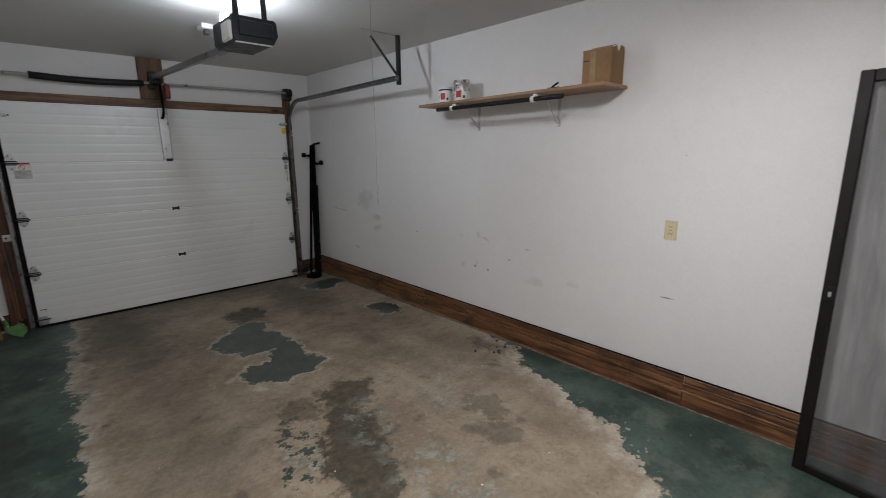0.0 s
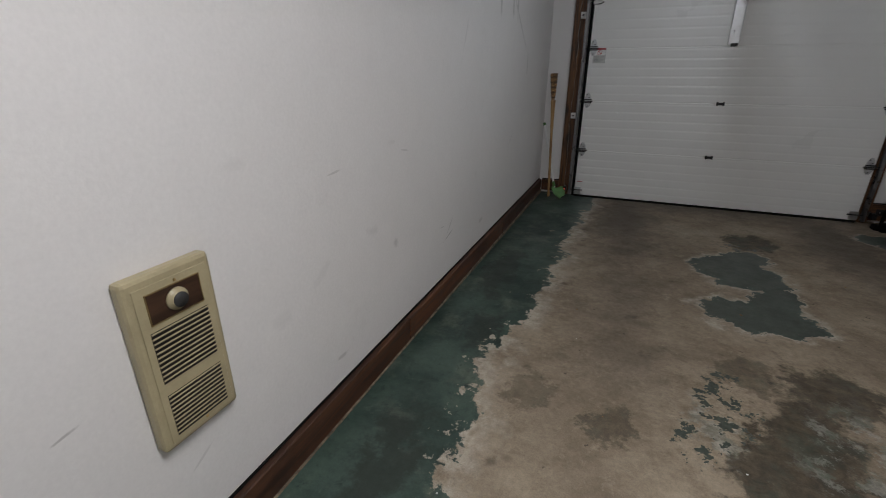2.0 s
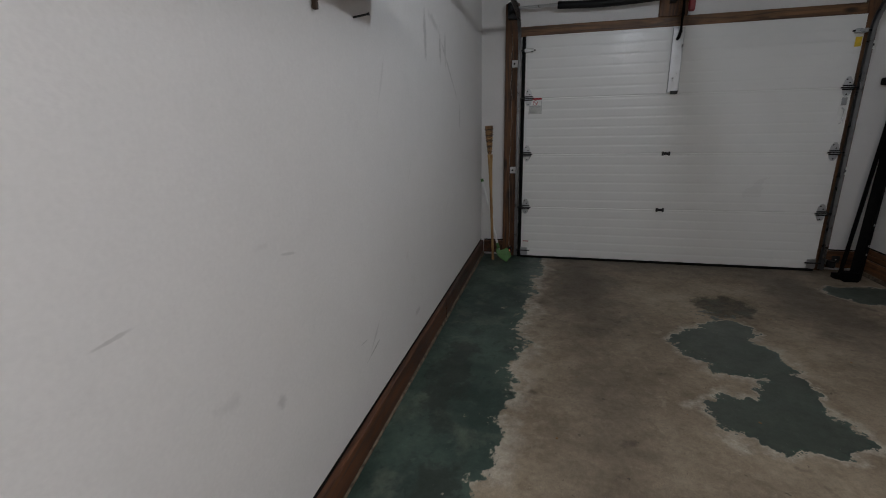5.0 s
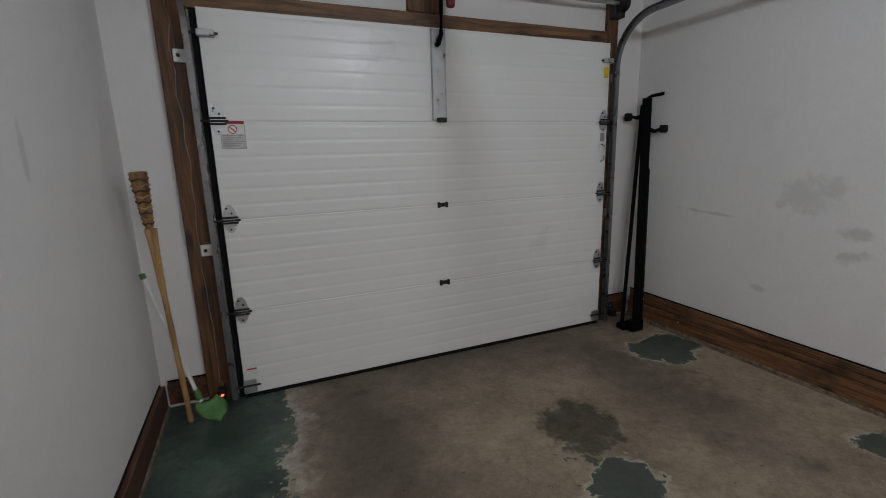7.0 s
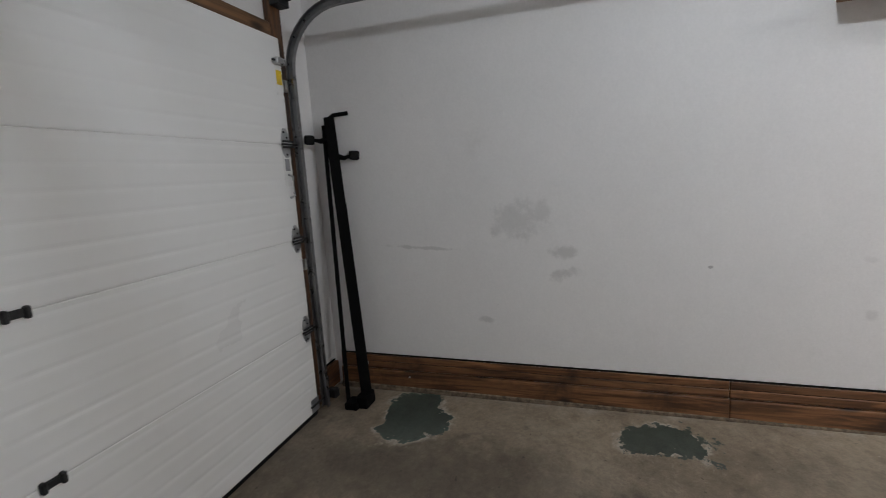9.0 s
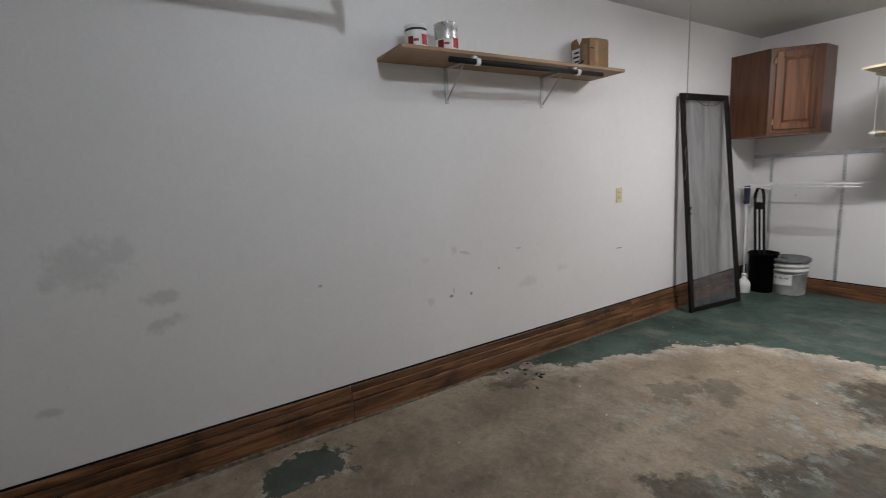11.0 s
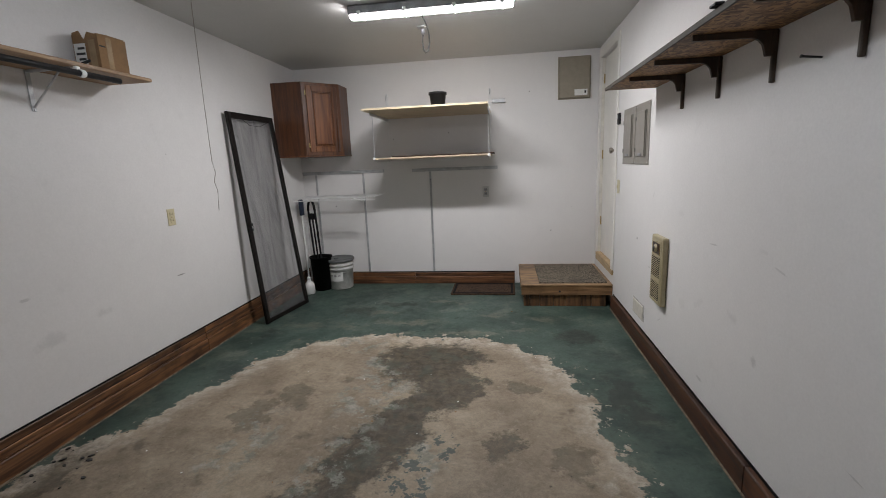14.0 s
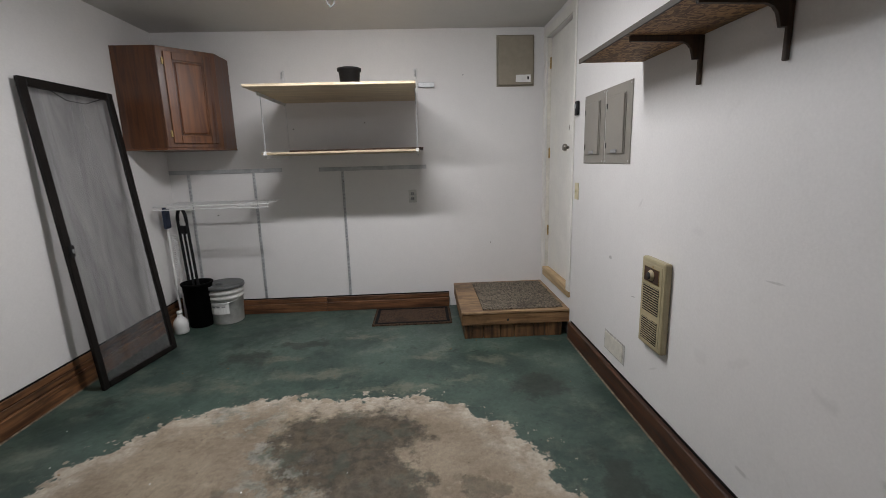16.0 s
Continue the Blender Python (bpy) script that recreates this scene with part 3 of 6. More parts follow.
add_box(bm, (GX0 + 0.09, YD, GZ1 - 0.04), (GX1 - 0.01, YD + WALL, 2.6))
structure("wall_front", bm, M_WALL_D, "white painted wall around the garage door", "wall")


DX = 0.034


def trim(name, lo, hi, mat, label):
    return structure(name, box((lo[0] + DX, *lo[1:]), (hi[0] + DX, *hi[1:]), 0.004), mat, label, "trim")


trim("trim_left_post", (-0.388, YD - 0.04, -0.03), (-0.268, YD - 0.001, 2.30), M_TRIM_Z, "rough brown timber post beside the garage door")
trim("trim_right_post", (2.352, YD - 0.04, -0.03), (2.440, YD - 0.001, 2.30), M_TRIM_Z, "rough brown timber post beside the garage door")
trim("trim_header", (-0.266, YD - 0.038, GZ1 + 0.005), (2.350, YD - 0.001, 2.105), M_TRIM_X, "brown timber header above the garage door")
trim("trim_centre_board", (0.885, YD - 0.036, 2.107), (1.105, YD - 0.001, ceil_z(YD) - 0.001), M_TRIM_Z, "short dark brown board that carries the spring")


def baseboard(name, axis, pieces, lo, hi, z1, thick, side, mat, label, cap=0.0):
    """Boards butted along a wall, each its own part. axis: 0 along x, 1 along y; lo: wall face; side: the way into the room."""
    base = thing(name, label, "baseboard", kind="structure")
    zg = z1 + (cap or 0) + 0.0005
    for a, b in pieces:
        # black strip above the board gives the shade of an open joint as colour
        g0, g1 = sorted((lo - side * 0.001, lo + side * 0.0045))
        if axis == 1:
            part("gap_shade_strip", box((g0, a, zg), (g1, b, zg + 0.010), 0), M_RUBBER_AND_SHADE, base, "dark strip standing in for shade in an open joint")
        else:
            part("gap_shade_strip", box((a, g0, zg), (b, g1, zg + 0.010), 0), M_RUBBER_AND_SHADE, base, "dark strip standing in for shade in an open joint")
        f0, f1 = sorted((lo, lo + side * thick))
        z0 = -0.04 if axis == 1 else -0.002
        if axis == 1:
            part("board", box((f0, a + 0.001, z0), (f1, b - 0.001, z1), 0.004), mat, base)
            e0, e1 = sorted((lo + side * thick, lo + side * (thick + 0.007)))
            part("floor_joint", prism([(e0, -0.04), (e1, -0.04), (e1, 0.001), (e0, 0.006)] if side > 0 else [(e0, -0.04), (e1, -0.04), (e1, 0.006), (e0, 0.001)], a + 0.001, b - 0.001, 1), M_CAULK, base, "dusty filler along the floor")
            if cap:
                c0, c1 = sorted((lo, lo + side * (thick - 0.012)))
                zm = z1 + cap * 0.52
                part("cap_board", box((c0, a + 0.001, z1 + 0.002), (c1, b - 0.001, zm), 0.004), mat, base)
                d0, d1 = sorted((lo, lo + side * (thick - 0.014)))
                part("top_strip", box((d0, a + 0.001, zm + 0.002), (d1, b - 0.001, z1 + cap), 0.004), mat, base)
                k0, k1 = sorted((lo, lo + side * (thick - 0.019)))
                part("seam", box((k0, a + 0.001, z1 + 0.0005), (k1, b - 0.001, z1 + cap - 0.003), 0), M_RUBBER_AND_SHADE, base, "dark open seam")
        else:
            part("board", box((a + 0.001, f0, z0), (b - 0.001, f1, z1), 0.004), mat, base)
            if cap:
                c0, c1 = sorted((lo, lo + side * (thick - 0.010)))
                part("cap_board", box((a + 0.001, c0, z1 + 0.0005), (b - 0.001, c1, z1 + cap), 0.003), mat, base)
    return base


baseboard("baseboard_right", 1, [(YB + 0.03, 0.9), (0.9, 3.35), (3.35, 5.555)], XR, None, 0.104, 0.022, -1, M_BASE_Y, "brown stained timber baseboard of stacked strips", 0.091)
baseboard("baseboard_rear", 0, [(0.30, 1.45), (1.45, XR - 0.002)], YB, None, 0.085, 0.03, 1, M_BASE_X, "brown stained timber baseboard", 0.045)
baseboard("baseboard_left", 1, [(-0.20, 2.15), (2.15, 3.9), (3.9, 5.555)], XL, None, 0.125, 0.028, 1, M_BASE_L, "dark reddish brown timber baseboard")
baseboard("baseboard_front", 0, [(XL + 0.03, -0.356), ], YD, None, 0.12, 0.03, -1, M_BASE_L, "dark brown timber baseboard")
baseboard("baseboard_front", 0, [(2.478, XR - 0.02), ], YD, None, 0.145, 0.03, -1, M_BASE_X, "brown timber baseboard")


# ---- garage door ----
def door_section(z0, z1, face, back):
    """A steel section with shallow pressed ribs, seen from inside."""
    n = 6
    prof = [(back, z0 + 0.0003), (face + 0.003, z0 + 0.0003), (face + 0.001, z0 + 0.004)]
    for i in range(n):
        a, b = z0 + 0.006 + (z1 - z0 - 0.012) * i / n, z0 + 0.006 + (z1 - z0 - 0.012) * (i + 1) / n
        prof += [(face, a + 0.004), (face - 0.0006, b - 0.030), (face - 0.0003, b - 0.022), (face + 0.0010, b - 0.012), (face + 0.0010, b - 0.007)]
    prof += [(face + 0.001, z1 - 0.004), (face + 0.003, z1 - 0.0003), (back, z1 - 0.0003)]
    return prism(prof, GX0, GX1, 0)


def hinge(parent, x, z, stubby=False):
    """A door hinge of thin steel: a spade-shaped leaf above and below, a rolled knuckle and screws. stubby: the small middle hinge."""
    if stubby:
        h = part("hinge", box((x - 0.020, FACE - 0.012, z - 0.012), (x + 0.020, FACE - 0.0005, z + 0.012), 0.003), M_DARKSTEEL, parent, "small dark middle hinge")
        for dx in (-0.026, 0.026):
            part("hinge_ear", box((x + dx - 0.008, FACE - 0.020, z - 0.018), (x + dx + 0.008, FACE - 0.0005, z + 0.018), 0.004), M_DARKSTEEL, h)
        return h
    half = [(-0.030, 0.004), (-0.034, 0.022), (-0.026, 0.055), (-0.010, 0.082), (0.010, 0.082), (0.026, 0.055), (0.034, 0.022), (0.030, 0.004)]
    h = part("hinge", prism([(x + px, z + pz) for px, pz in half], FACE - 0.004, FACE - 0.0005, 1), M_GALV, parent)
    part("lower_leaf", prism([(x + px, z - 0.82 * pz) for px, pz in half], FACE - 0.004, FACE - 0.0005, 1), M_GALV, h)
    part("hinge_plate", box((x - 0.034, FACE - 0.020, z - 0.010), (x + 0.034, FACE - 0.0045, z + 0.012), 0.003), M_GALV, h)
    for dz in (-0.013, 0.015):
        part("knuckle", tube([(x - 0.040, FACE - 0.018, z + dz), (x + 0.040, FACE - 0.018, z + dz)], 0.0055, 8), M_DARKSTEEL, h)
    for px, pz in ((-0.012, 0.062), (0.010, 0.036), (0.0, -0.050)):
        part("screw", lathe([(0, 0), (0.006, 0), (0.005, 0.004), (0, 0.005)], 8, Matrix.Translation((x + px, FACE - 0.0042, z + pz)) @ pose(0, 0, 0, 90, 0, 0)), M_DARKSTEEL, h)
    return h


FACE = 5.52
garage_door = thing("garage_door", "white ribbed steel sectional garage door, closed", "garage door", (1.07, FACE, -0.03))
INV = Matrix.Translation((-1.07, -FACE, 0.03))


def under(ob, base):
    """Keeps a part's world place under a base that stands elsewhere."""
    ob.matrix_parent_inverse = Matrix.Translation(base.location).inverted()
    return ob


ZS = [GZ0 + 0.024, 0.487, 0.992, 1.493, GZ1]
for z0, z1 in zip(ZS, ZS[1:]):
    under(part("section", door_section(z0, z1, FACE, FACE + 0.045), M_DOORW, garage_door), garage_door)
under(part("bottom_seal", box((GX0, FACE + 0.004, GZ0 - 0.002), (GX1, FACE + 0.04, GZ0 + 0.0235), 0.003), M_RUBBER_AND_SHADE, garage_door, "black rubber seal"), garage_door)
for z in ZS[1:4]:
    for x in (GX0 + 0.035, GX1 - 0.035):
        under(hinge(garage_door, x, z), garage_door)
for z in ZS[1:3]:
    under(hinge(garage_door, 1.045, z, True), garage_door)
for x, s in ((GX0 + 0.03, 1), (GX1 - 0.03, -1)):
    under(part("top_roller_bracket", box((x - 0.04, FACE - 0.035, 1.885), (x + 0.04, FACE - 0.0005, 1.915), 0.004), M_GALV, garage_door), garage_door)
    under(part("bottom_bracket", box((x - 0.035, FACE - 0.006, GZ0 + 0.03), (x + 0.035, FACE - 0.0005, GZ0 + 0.11), 0.003), M_GALV, garage_door), garage_door)
    for z in (GZ0 + 0.08, *ZS[1:4], 1.90):
        under(part("roller_axle", tube([(x - s * 0.075, FACE - 0.018, z), (x + s * 0.055, FACE - 0.018, z)], 0.006, 8), M_DARKSTEEL, garage_door), garage_door)
plate = under(part("opener_plate", box((0.995, FACE - 0.012, 1.50), (1.085, FACE - 0.0008, GZ1 - 0.01), 0.003), M_GALV, garage_door, "galvanised steel stiffening plate"), garage_door)
for x in (0.997, 1.079):
    part("flange", box((x, FACE - 0.024, 1.50), (x + 0.004, FACE - 0.013, GZ1 - 0.01), 0.001), M_GALV, plate)
part("plate_bracket", box((1.02, FACE - 0.04, 1.488), (1.075, FACE - 0.013, 1.515), 0.003), M_DARKSTEEL, plate)
under(part("lift_handle", tube([(2.30, FACE - 0.002, 1.34), (2.30, FACE - 0.028, 1.33), (2.30, FACE - 0.028, 1.23), (2.30, FACE - 0.002, 1.22)], 0.006, 8), M_GALV, garage_door), garage_door)
# labels on the door
lab = under(part("warning_label", box((-0.138, FACE - 0.0012, 1.335), (-0.022, FACE - 0.0004, 1.475), 0), M_PAPER, garage_door, "white warning label with a red band"), garage_door)
part("red_band", box((-0.137, FACE - 0.0018, 1.458), (-0.023, FACE - 0.0013, 1.474), 0), M_RED, lab)
bm = bmesh.new()
for k in range(20):
    a0, a1 = 2 * math.pi * k / 20, 2 * math.pi * (k + 1) / 20
    q = [(r * math.cos(a), r * math.sin(a)) for r, a in ((0.022, a0), (0.022, a1), (0.018, a1), (0.018, a0))]
    bm.faces.new([bm.verts.new((-0.08 + p, FACE - 0.0016, 1.432 + z)) for p, z in q])
q = [(-0.016, 0.012), (-0.012, 0.016), (0.016, -0.012), (0.012, -0.016)]
bm.faces.new([bm.verts.new((-0.08 + p, FACE - 0.0017, 1.432 + z)) for p, z in q])
part("ring_sign", bm, M_RED, lab)
for lo, hi in (((-0.138, 1.335), (-0.0220, 1.3375)), ((-0.138, 1.3375), (-0.1355, 1.475)), ((-0.0245, 1.3375), (-0.022, 1.475)), ((-0.1355, 1.408), (-0.0245, 1.4095))):
    part("border_line", box((lo[0], FACE - 0.0019, lo[1]), (hi[0], FACE - 0.0012, hi[1]), 0), M_GREY, lab)
part("grey_field", box((-0.135, FACE - 0.0015, 1.338), (-0.025, FACE - 0.0012, 1.407), 0), M_BUCKET, lab)
for i in range(6):
    part("text_bar", box((-0.130, FACE - 0.0016, 1.398 - 0.010 * i), (-0.032 - 0.012 * (i % 3), FACE - 0.0012, 1.402 - 0.010 * i), 0), M_GREY, lab)
for ob in [o for o in scene.objects if o.name.split(".")[0] == "warning_label"]:
    ob.location += Vector((-0.022, 0, 0.022))
lab = under(part("side_label", box((2.29, FACE - 0.0012, 1.74), (2.335, FACE - 0.0004, 1.90), 0), M_PAPER, garage_door), garage_door)
part("yellow_field", box((2.291, FACE - 0.0018, 1.79), (2.334, FACE - 0.0013, 1.86), 0), M_YELLOW, lab, "yellow caution label")
lab = under(part("side_label", box((2.272, FACE - 0.0012, 1.28), (2.328, FACE - 0.0004, 1.54), 0), M_PAPER, garage_door), garage_door)
for z0, z1, mat in ((1.52, 1.53, M_RED), (1.46, 1.48, M_INK), (1.36, 1.42, M_GREY)):
    part("print_block", box((2.285, FACE - 0.0018, z0), (2.322, FACE - 0.0013, z1), 0), mat, lab)
lab = under(part("side_label", box((GX0 + 0.02, FACE - 0.0012, 0.09), (GX0 + 0.075, FACE - 0.0004, 0.15), 0), M_PAPER, garage_door), garage_door)
part("print_block", box((GX0 + 0.022, FACE - 0.0018, 0.138), (GX0 + 0.073, FACE - 0.0013, 0.146), 0), M_RED, lab)


def door_track(x, side, end, label, splay=0.0):
    """A U-channel track: upright, curve and level run, with wall clips and a hanger. side: +1 when the open side faces -x."""
    base = thing("door_track", label, "door track", (x, 5.48, -0.03), group="garage door tracks")
    yv, zt = 5.487, 2.155
    r = 0.30
    line = [(yv, -0.03 + 0.03), (yv, zt - r)] + [(yv - r + r * math.cos(radians(a)), zt - r + r * math.sin(radians(a))) for a in range(10, 91, 10)] + [(end, zt)]
    bm = bmesh.new()
    sec = [(0.020, 0.0), (-0.020, 0.0), (-0.020, 0.012), (-0.017, 0.012), (-0.017, 0.003), (0.017, 0.003), (0.017, 0.012), (0.020, 0.012)]
    rings = []
    for i, (y, z) in enumerate(line):
        p0, p1 = Vector(line[max(i - 1, 0)]), Vector(line[min(i + 1, len(line) - 1)])
        d = (p1 - p0).normalized()
        nrm = Vector((-d[1], d[0]))
        off = splay * max(0.0, (yv - r - y) / (yv - r - end))
        rings.append([bm.verts.new((x + off + side * w * -2.2, y + nrm[0] * u, z + nrm[1] * u)) for u, w in sec])
    n = len(sec)
    for a, b in zip(rings, rings[1:]):
        for k in range(n):
            bm.faces.new((a[k], a[(k + 1) % n], b[(k + 1) % n], b[k]))
    bm.faces.new(rings[0])
    bm.faces.new(rings[-1])
    under(part("channel", bm, M_TRACK, base, "dull grey steel channel"), base)
    for z in (0.84, 1.80):
        under(part("wall_clip", box((x + side * 0.030 - 0.028, 5.540, z - 0.03), (x + side * 0.030 + 0.028, 5.559, z + 0.03), 0.003), M_LENS, base, "pale steel track clip"), base)
        under(part("clip_bolt", tube([(x + side * 0.036, 5.5395, z), (x + side * 0.036, 5.533, z)], 0.009, 8), M_DARKSTEEL, base), base)
    # hanger of slotted angle iron
    c = ceil_z(end)
    x += splay
    hanger = under(part("hanger", box((x - 0.004, end + 0.005, zt - 0.05), (x + 0.028, end + 0.035, c - 0.001), 0.002), M_DARKSTEEL, base, "slotted dark angle iron"), base)
    part("brace", tube([(x + 0.01, end + 0.02, zt + 0.01), (x - 0.16, end + 0.16, c - 0.004)], 0.011, 6), M_DARKSTEEL, hanger)
    part("ceiling_bar", box((x - 0.34, end + 0.02, c - 0.006), (x + 0.04, end + 0.045, c - 0.0015), 0.001), M_GALV, hanger)
    part("bolt", tube([(x - 0.02, end + 0.02, zt), (x + 0.035, end + 0.02, zt)], 0.008, 8), M_GALV, hanger)
    return base


door_track(2.385, 1, 3.185, "grey steel garage door track beside the white wall", -0.06)
door_track(-0.265, -1, 2.99, "grey steel garage door track beside the scuffed wall")

# spring shaft above the door
shaft = thing("torsion_shaft", "steel spring shaft with a black covered spring", "door spring", (1.0, 5.48, 2.25))
under(part("shaft", tube([(-0.33, 5.49, 2.245), (2.40, 5.49, 2.265)], 0.013, 10), M_GALV, shaft), shaft)
bm = bmesh.new()
N = 24
add_tube(bm, [(0.06 + 0.85 * i / N, 5.49, 2.243 + 0.005 * i / N - 0.016 * math.sin(math.pi * i / N)) for i in range(N + 1)], 0.03, 12)
under(part("spring_cover", bm, M_BLACK, shaft, "sagging black spring sleeve", True), shaft)
for x, z in ((-0.32, 2.245), (2.395, 2.265)):
    under(part("cable_drum", lathe([(0, -0.03), (0.05, -0.03), (0.055, -0.02), (0.04, -0.012), (0.04, 0.012), (0.055, 0.02), (0.05, 0.03), (0, 0.03)], 20, pose(x, 5.49, z, 0, 90, 0)), M_BLACK, shaft, "black cable drum", True), shaft)
    under(part("end_bracket", box((x - 0.045, 5.50, z - 0.08), (x + 0.045, 5.559, z + 0.05), 0.004), M_DARKSTEEL, shaft), shaft)
under(part("centre_bracket", box((0.955, 5.47, 2.20), (1.0, 5.563, 2.31), 0.004), M_DARKSTEEL, shaft), shaft)

# opener
OX, OY0, OZ0, OZ1 = 0.992, 2.74, 2.158, 2.29
opener = thing("garage_door_opener", "charcoal garage door opener hung from the ceiling", "door opener", (OX, OY0, 2.3))
W = 0.125
body = [(OX - W, OZ0 + 0.02), (OX - W + 0.02, OZ0), (OX + W - 0.03, OZ0), (OX + W, OZ0 + 0.05), (OX + W - 0.006, OZ1 - 0.01), (OX + W - 0.02, OZ1), (OX - W, OZ1)]
under(part("body", prism(body, OY0, OY0 + 0.33, 1), M_OPENER, opener), opener)
under(part("light_lens", box((OX - W - 0.022, OY0 + 0.004, OZ0 + 0.004), (OX - W - 0.001, OY0 + 0.13, OZ1 - 0.030), 0.009, segments=3), M_LENS, opener, "white light cover"), opener)
under(part("rear_cover", box((OX - W + 0.03, OY0 - 0.012, OZ0 + 0.03), (OX + W - 0.03, OY0 - 0.001, OZ1 - 0.02), 0.005), M_OPENER, opener), opener)
BX, BY, BZ = 0.966, 3.135, 2.29
under(part("lamp_housing", box((BX - 0.05, OY0 + 0.331, 2.238), (BX + 0.05, BY + 0.05, BZ), 0.006), M_LENS, opener, "white lamp housing"), opener)
bulb = under(part("bulb_base", lathe([(0, 0.0005), (0.014, 0.0005), (0.014, 0.02), (0.022, 0.035), (0, 0.035)], 14, pose(BX, BY, BZ)), M_WHITEPL, opener), opener)
part("bulb_globe", lathe([(0, 0.036), (0.022, 0.042), (0.030, 0.065), (0.027, 0.090), (0.013, 0.105), (0, 0.108)], 16, pose(BX, BY, BZ)), M_BULB, bulb, "glowing bulb", True)
under(part("bottom_trim", box((OX - W + 0.01, OY0 + 0.002, OZ0 - 0.007), (OX + W - 0.035, OY0 + 0.014, OZ0 - 0.0005), 0.002), M_LENS, opener, "white lower edge of the light cover"), opener)
rail = under(part("rail", box((OX - 0.012, OY0 + 0.33, 2.17), (OX + 0.022, 5.54, 2.215), 0.003), M_TRACK, opener, "dull steel chain rail", ), opener)
for v in rail.data.vertices:
    v.co.z += 0.12 * (v.co.y - OY0) / 2.8
for x in (OX - 0.07, OX + 0.09):
    strap = under(part("hanger_strap", box((x - 0.016, OY0 + 0.09, OZ1 - 0.01), (x + 0.016, OY0 + 0.094, ceil_z(OY0) - 0.001), 0), M_DARKSTEEL, opener, "perforated steel strap"), opener)
    for k in range(4):
        part("hole_rim", tube([(x, OY0 + 0.086, OZ1 + 0.03 + 0.035 * k), (x, OY0 + 0.0895, OZ1 + 0.03 + 0.035 * k)], 0.007, 8), M_BLACK, strap)
under(part("header_bracket", box((OX - 0.03, 5.50, 2.26), (OX + 0.04, 5.563, 2.37), 0.004), M_DARKSTEEL, opener), opener)
under(part("door_arm", tube([(1.045, 5.47, 2.28), (1.045, 5.46, 2.10), (1.045, 5.47, 1.97), (1.035, 5.485, 1.925), (1.03, 5.50, 1.92)], 0.013, 8), M_BLACKSAT, opener, "black bent door arm"), opener)
under(part("trolley", box((OX - 0.03, 5.30, 2.23), (OX + 0.045, 5.44, 2.275), 0.006), M_BLACK, opener), opener)
under(part("release_handle", box((1.075, 5.43, 2.11), (1.125, 5.47, 2.25), 0.014, segments=2), M_REDDARK, opener, "dark red release handle"), opener)
under(part("release_cord", tube([(1.10, 5.45, 2.25), (1.03, 5.40, 2.26)], 0.003, 6), M_RED, opener), opener)
# socket on the ceiling that feeds the opener
sock = thing("ceiling_outlet", "white ceiling outlet with a plugged cord", "outlet", (1.07, 3.9, ceil_z(3.9)))
under(part("plate", box((1.03, 3.84, ceil_z(3.9) - 0.035), (1.11, 3.96, ceil_z(3.9) - 0.001), 0.004), M_WHITEPL, sock), sock)
under(part("plug", box((1.05, 3.86, ceil_z(3.9) - 0.075), (1.09, 3.90, ceil_z(3.9) - 0.0355), 0.006), M_INK, sock), sock)
under(part("cord", tube([(1.07, 3.88, ceil_z(3.9) - 0.075), (1.08, 3.6, 2.31), (1.05, 3.3, 2.27), (1.03, 3.075, 2.25)], 0.004, 6), M_GREY, sock), sock)

# black strips put in for the shade in the gaps between door and posts
for x0, x1 in ((GX0 - 0.034, GX0 - 0.002), (GX1 + 0.002, GX1 + 0.010)):
    gs_ = thing("door_gap_shade", "black strip standing in for shade beside the garage door", "weather strip", (x0, 5.57, 0), group="weather strips")
    under(part("strip", box((x0, 5.545, -0.03), (x1, 5.598, GZ1), 0.002), M_RUBBER_AND_SHADE, gs_), gs_)

# light sensors at the foot of the tracks
for x, s, lab in ((-0.31, 1, "small black door sensor with a red light"), (2.43, -1, "small black door sensor on a timber post")):
    sen = thing("door_sensor", lab, "door sensor", (x, 5.47, 0.05), group="door sensors")
    under(part("housing", box((x - 0.02, 5.44, 0.03), (x + 0.025, 5.50, 0.085), 0.006), M_BLACK, sen), sen)
    under(part("bracket", box((x - 0.004, 5.50, 0.035), (x + 0.002, 5.559, 0.08), 0.001), M_GALV, sen), sen)
    if s > 0:
        under(part("indicator", box((x - 0.004, 5.434, 0.055), (x + 0.008, 5.4398, 0.064), 0.001), M_LED, sen, "red indicator light"), sen)

# wire stapled to the timber post
cord = thing("sensor_wire", "thin pale wire stapled to a timber post", "wire", (-0.32, 5.556, 1.0))
under(part("wire", tube([(-0.325 + 0.012 * math.sin(3.1 * k) + 0.006 * math.sin(7 * k), 5.5565, 0.08 + 0.11 * k) for k in range(19)], 0.0014, 5), M_ROPE, cord), cord)


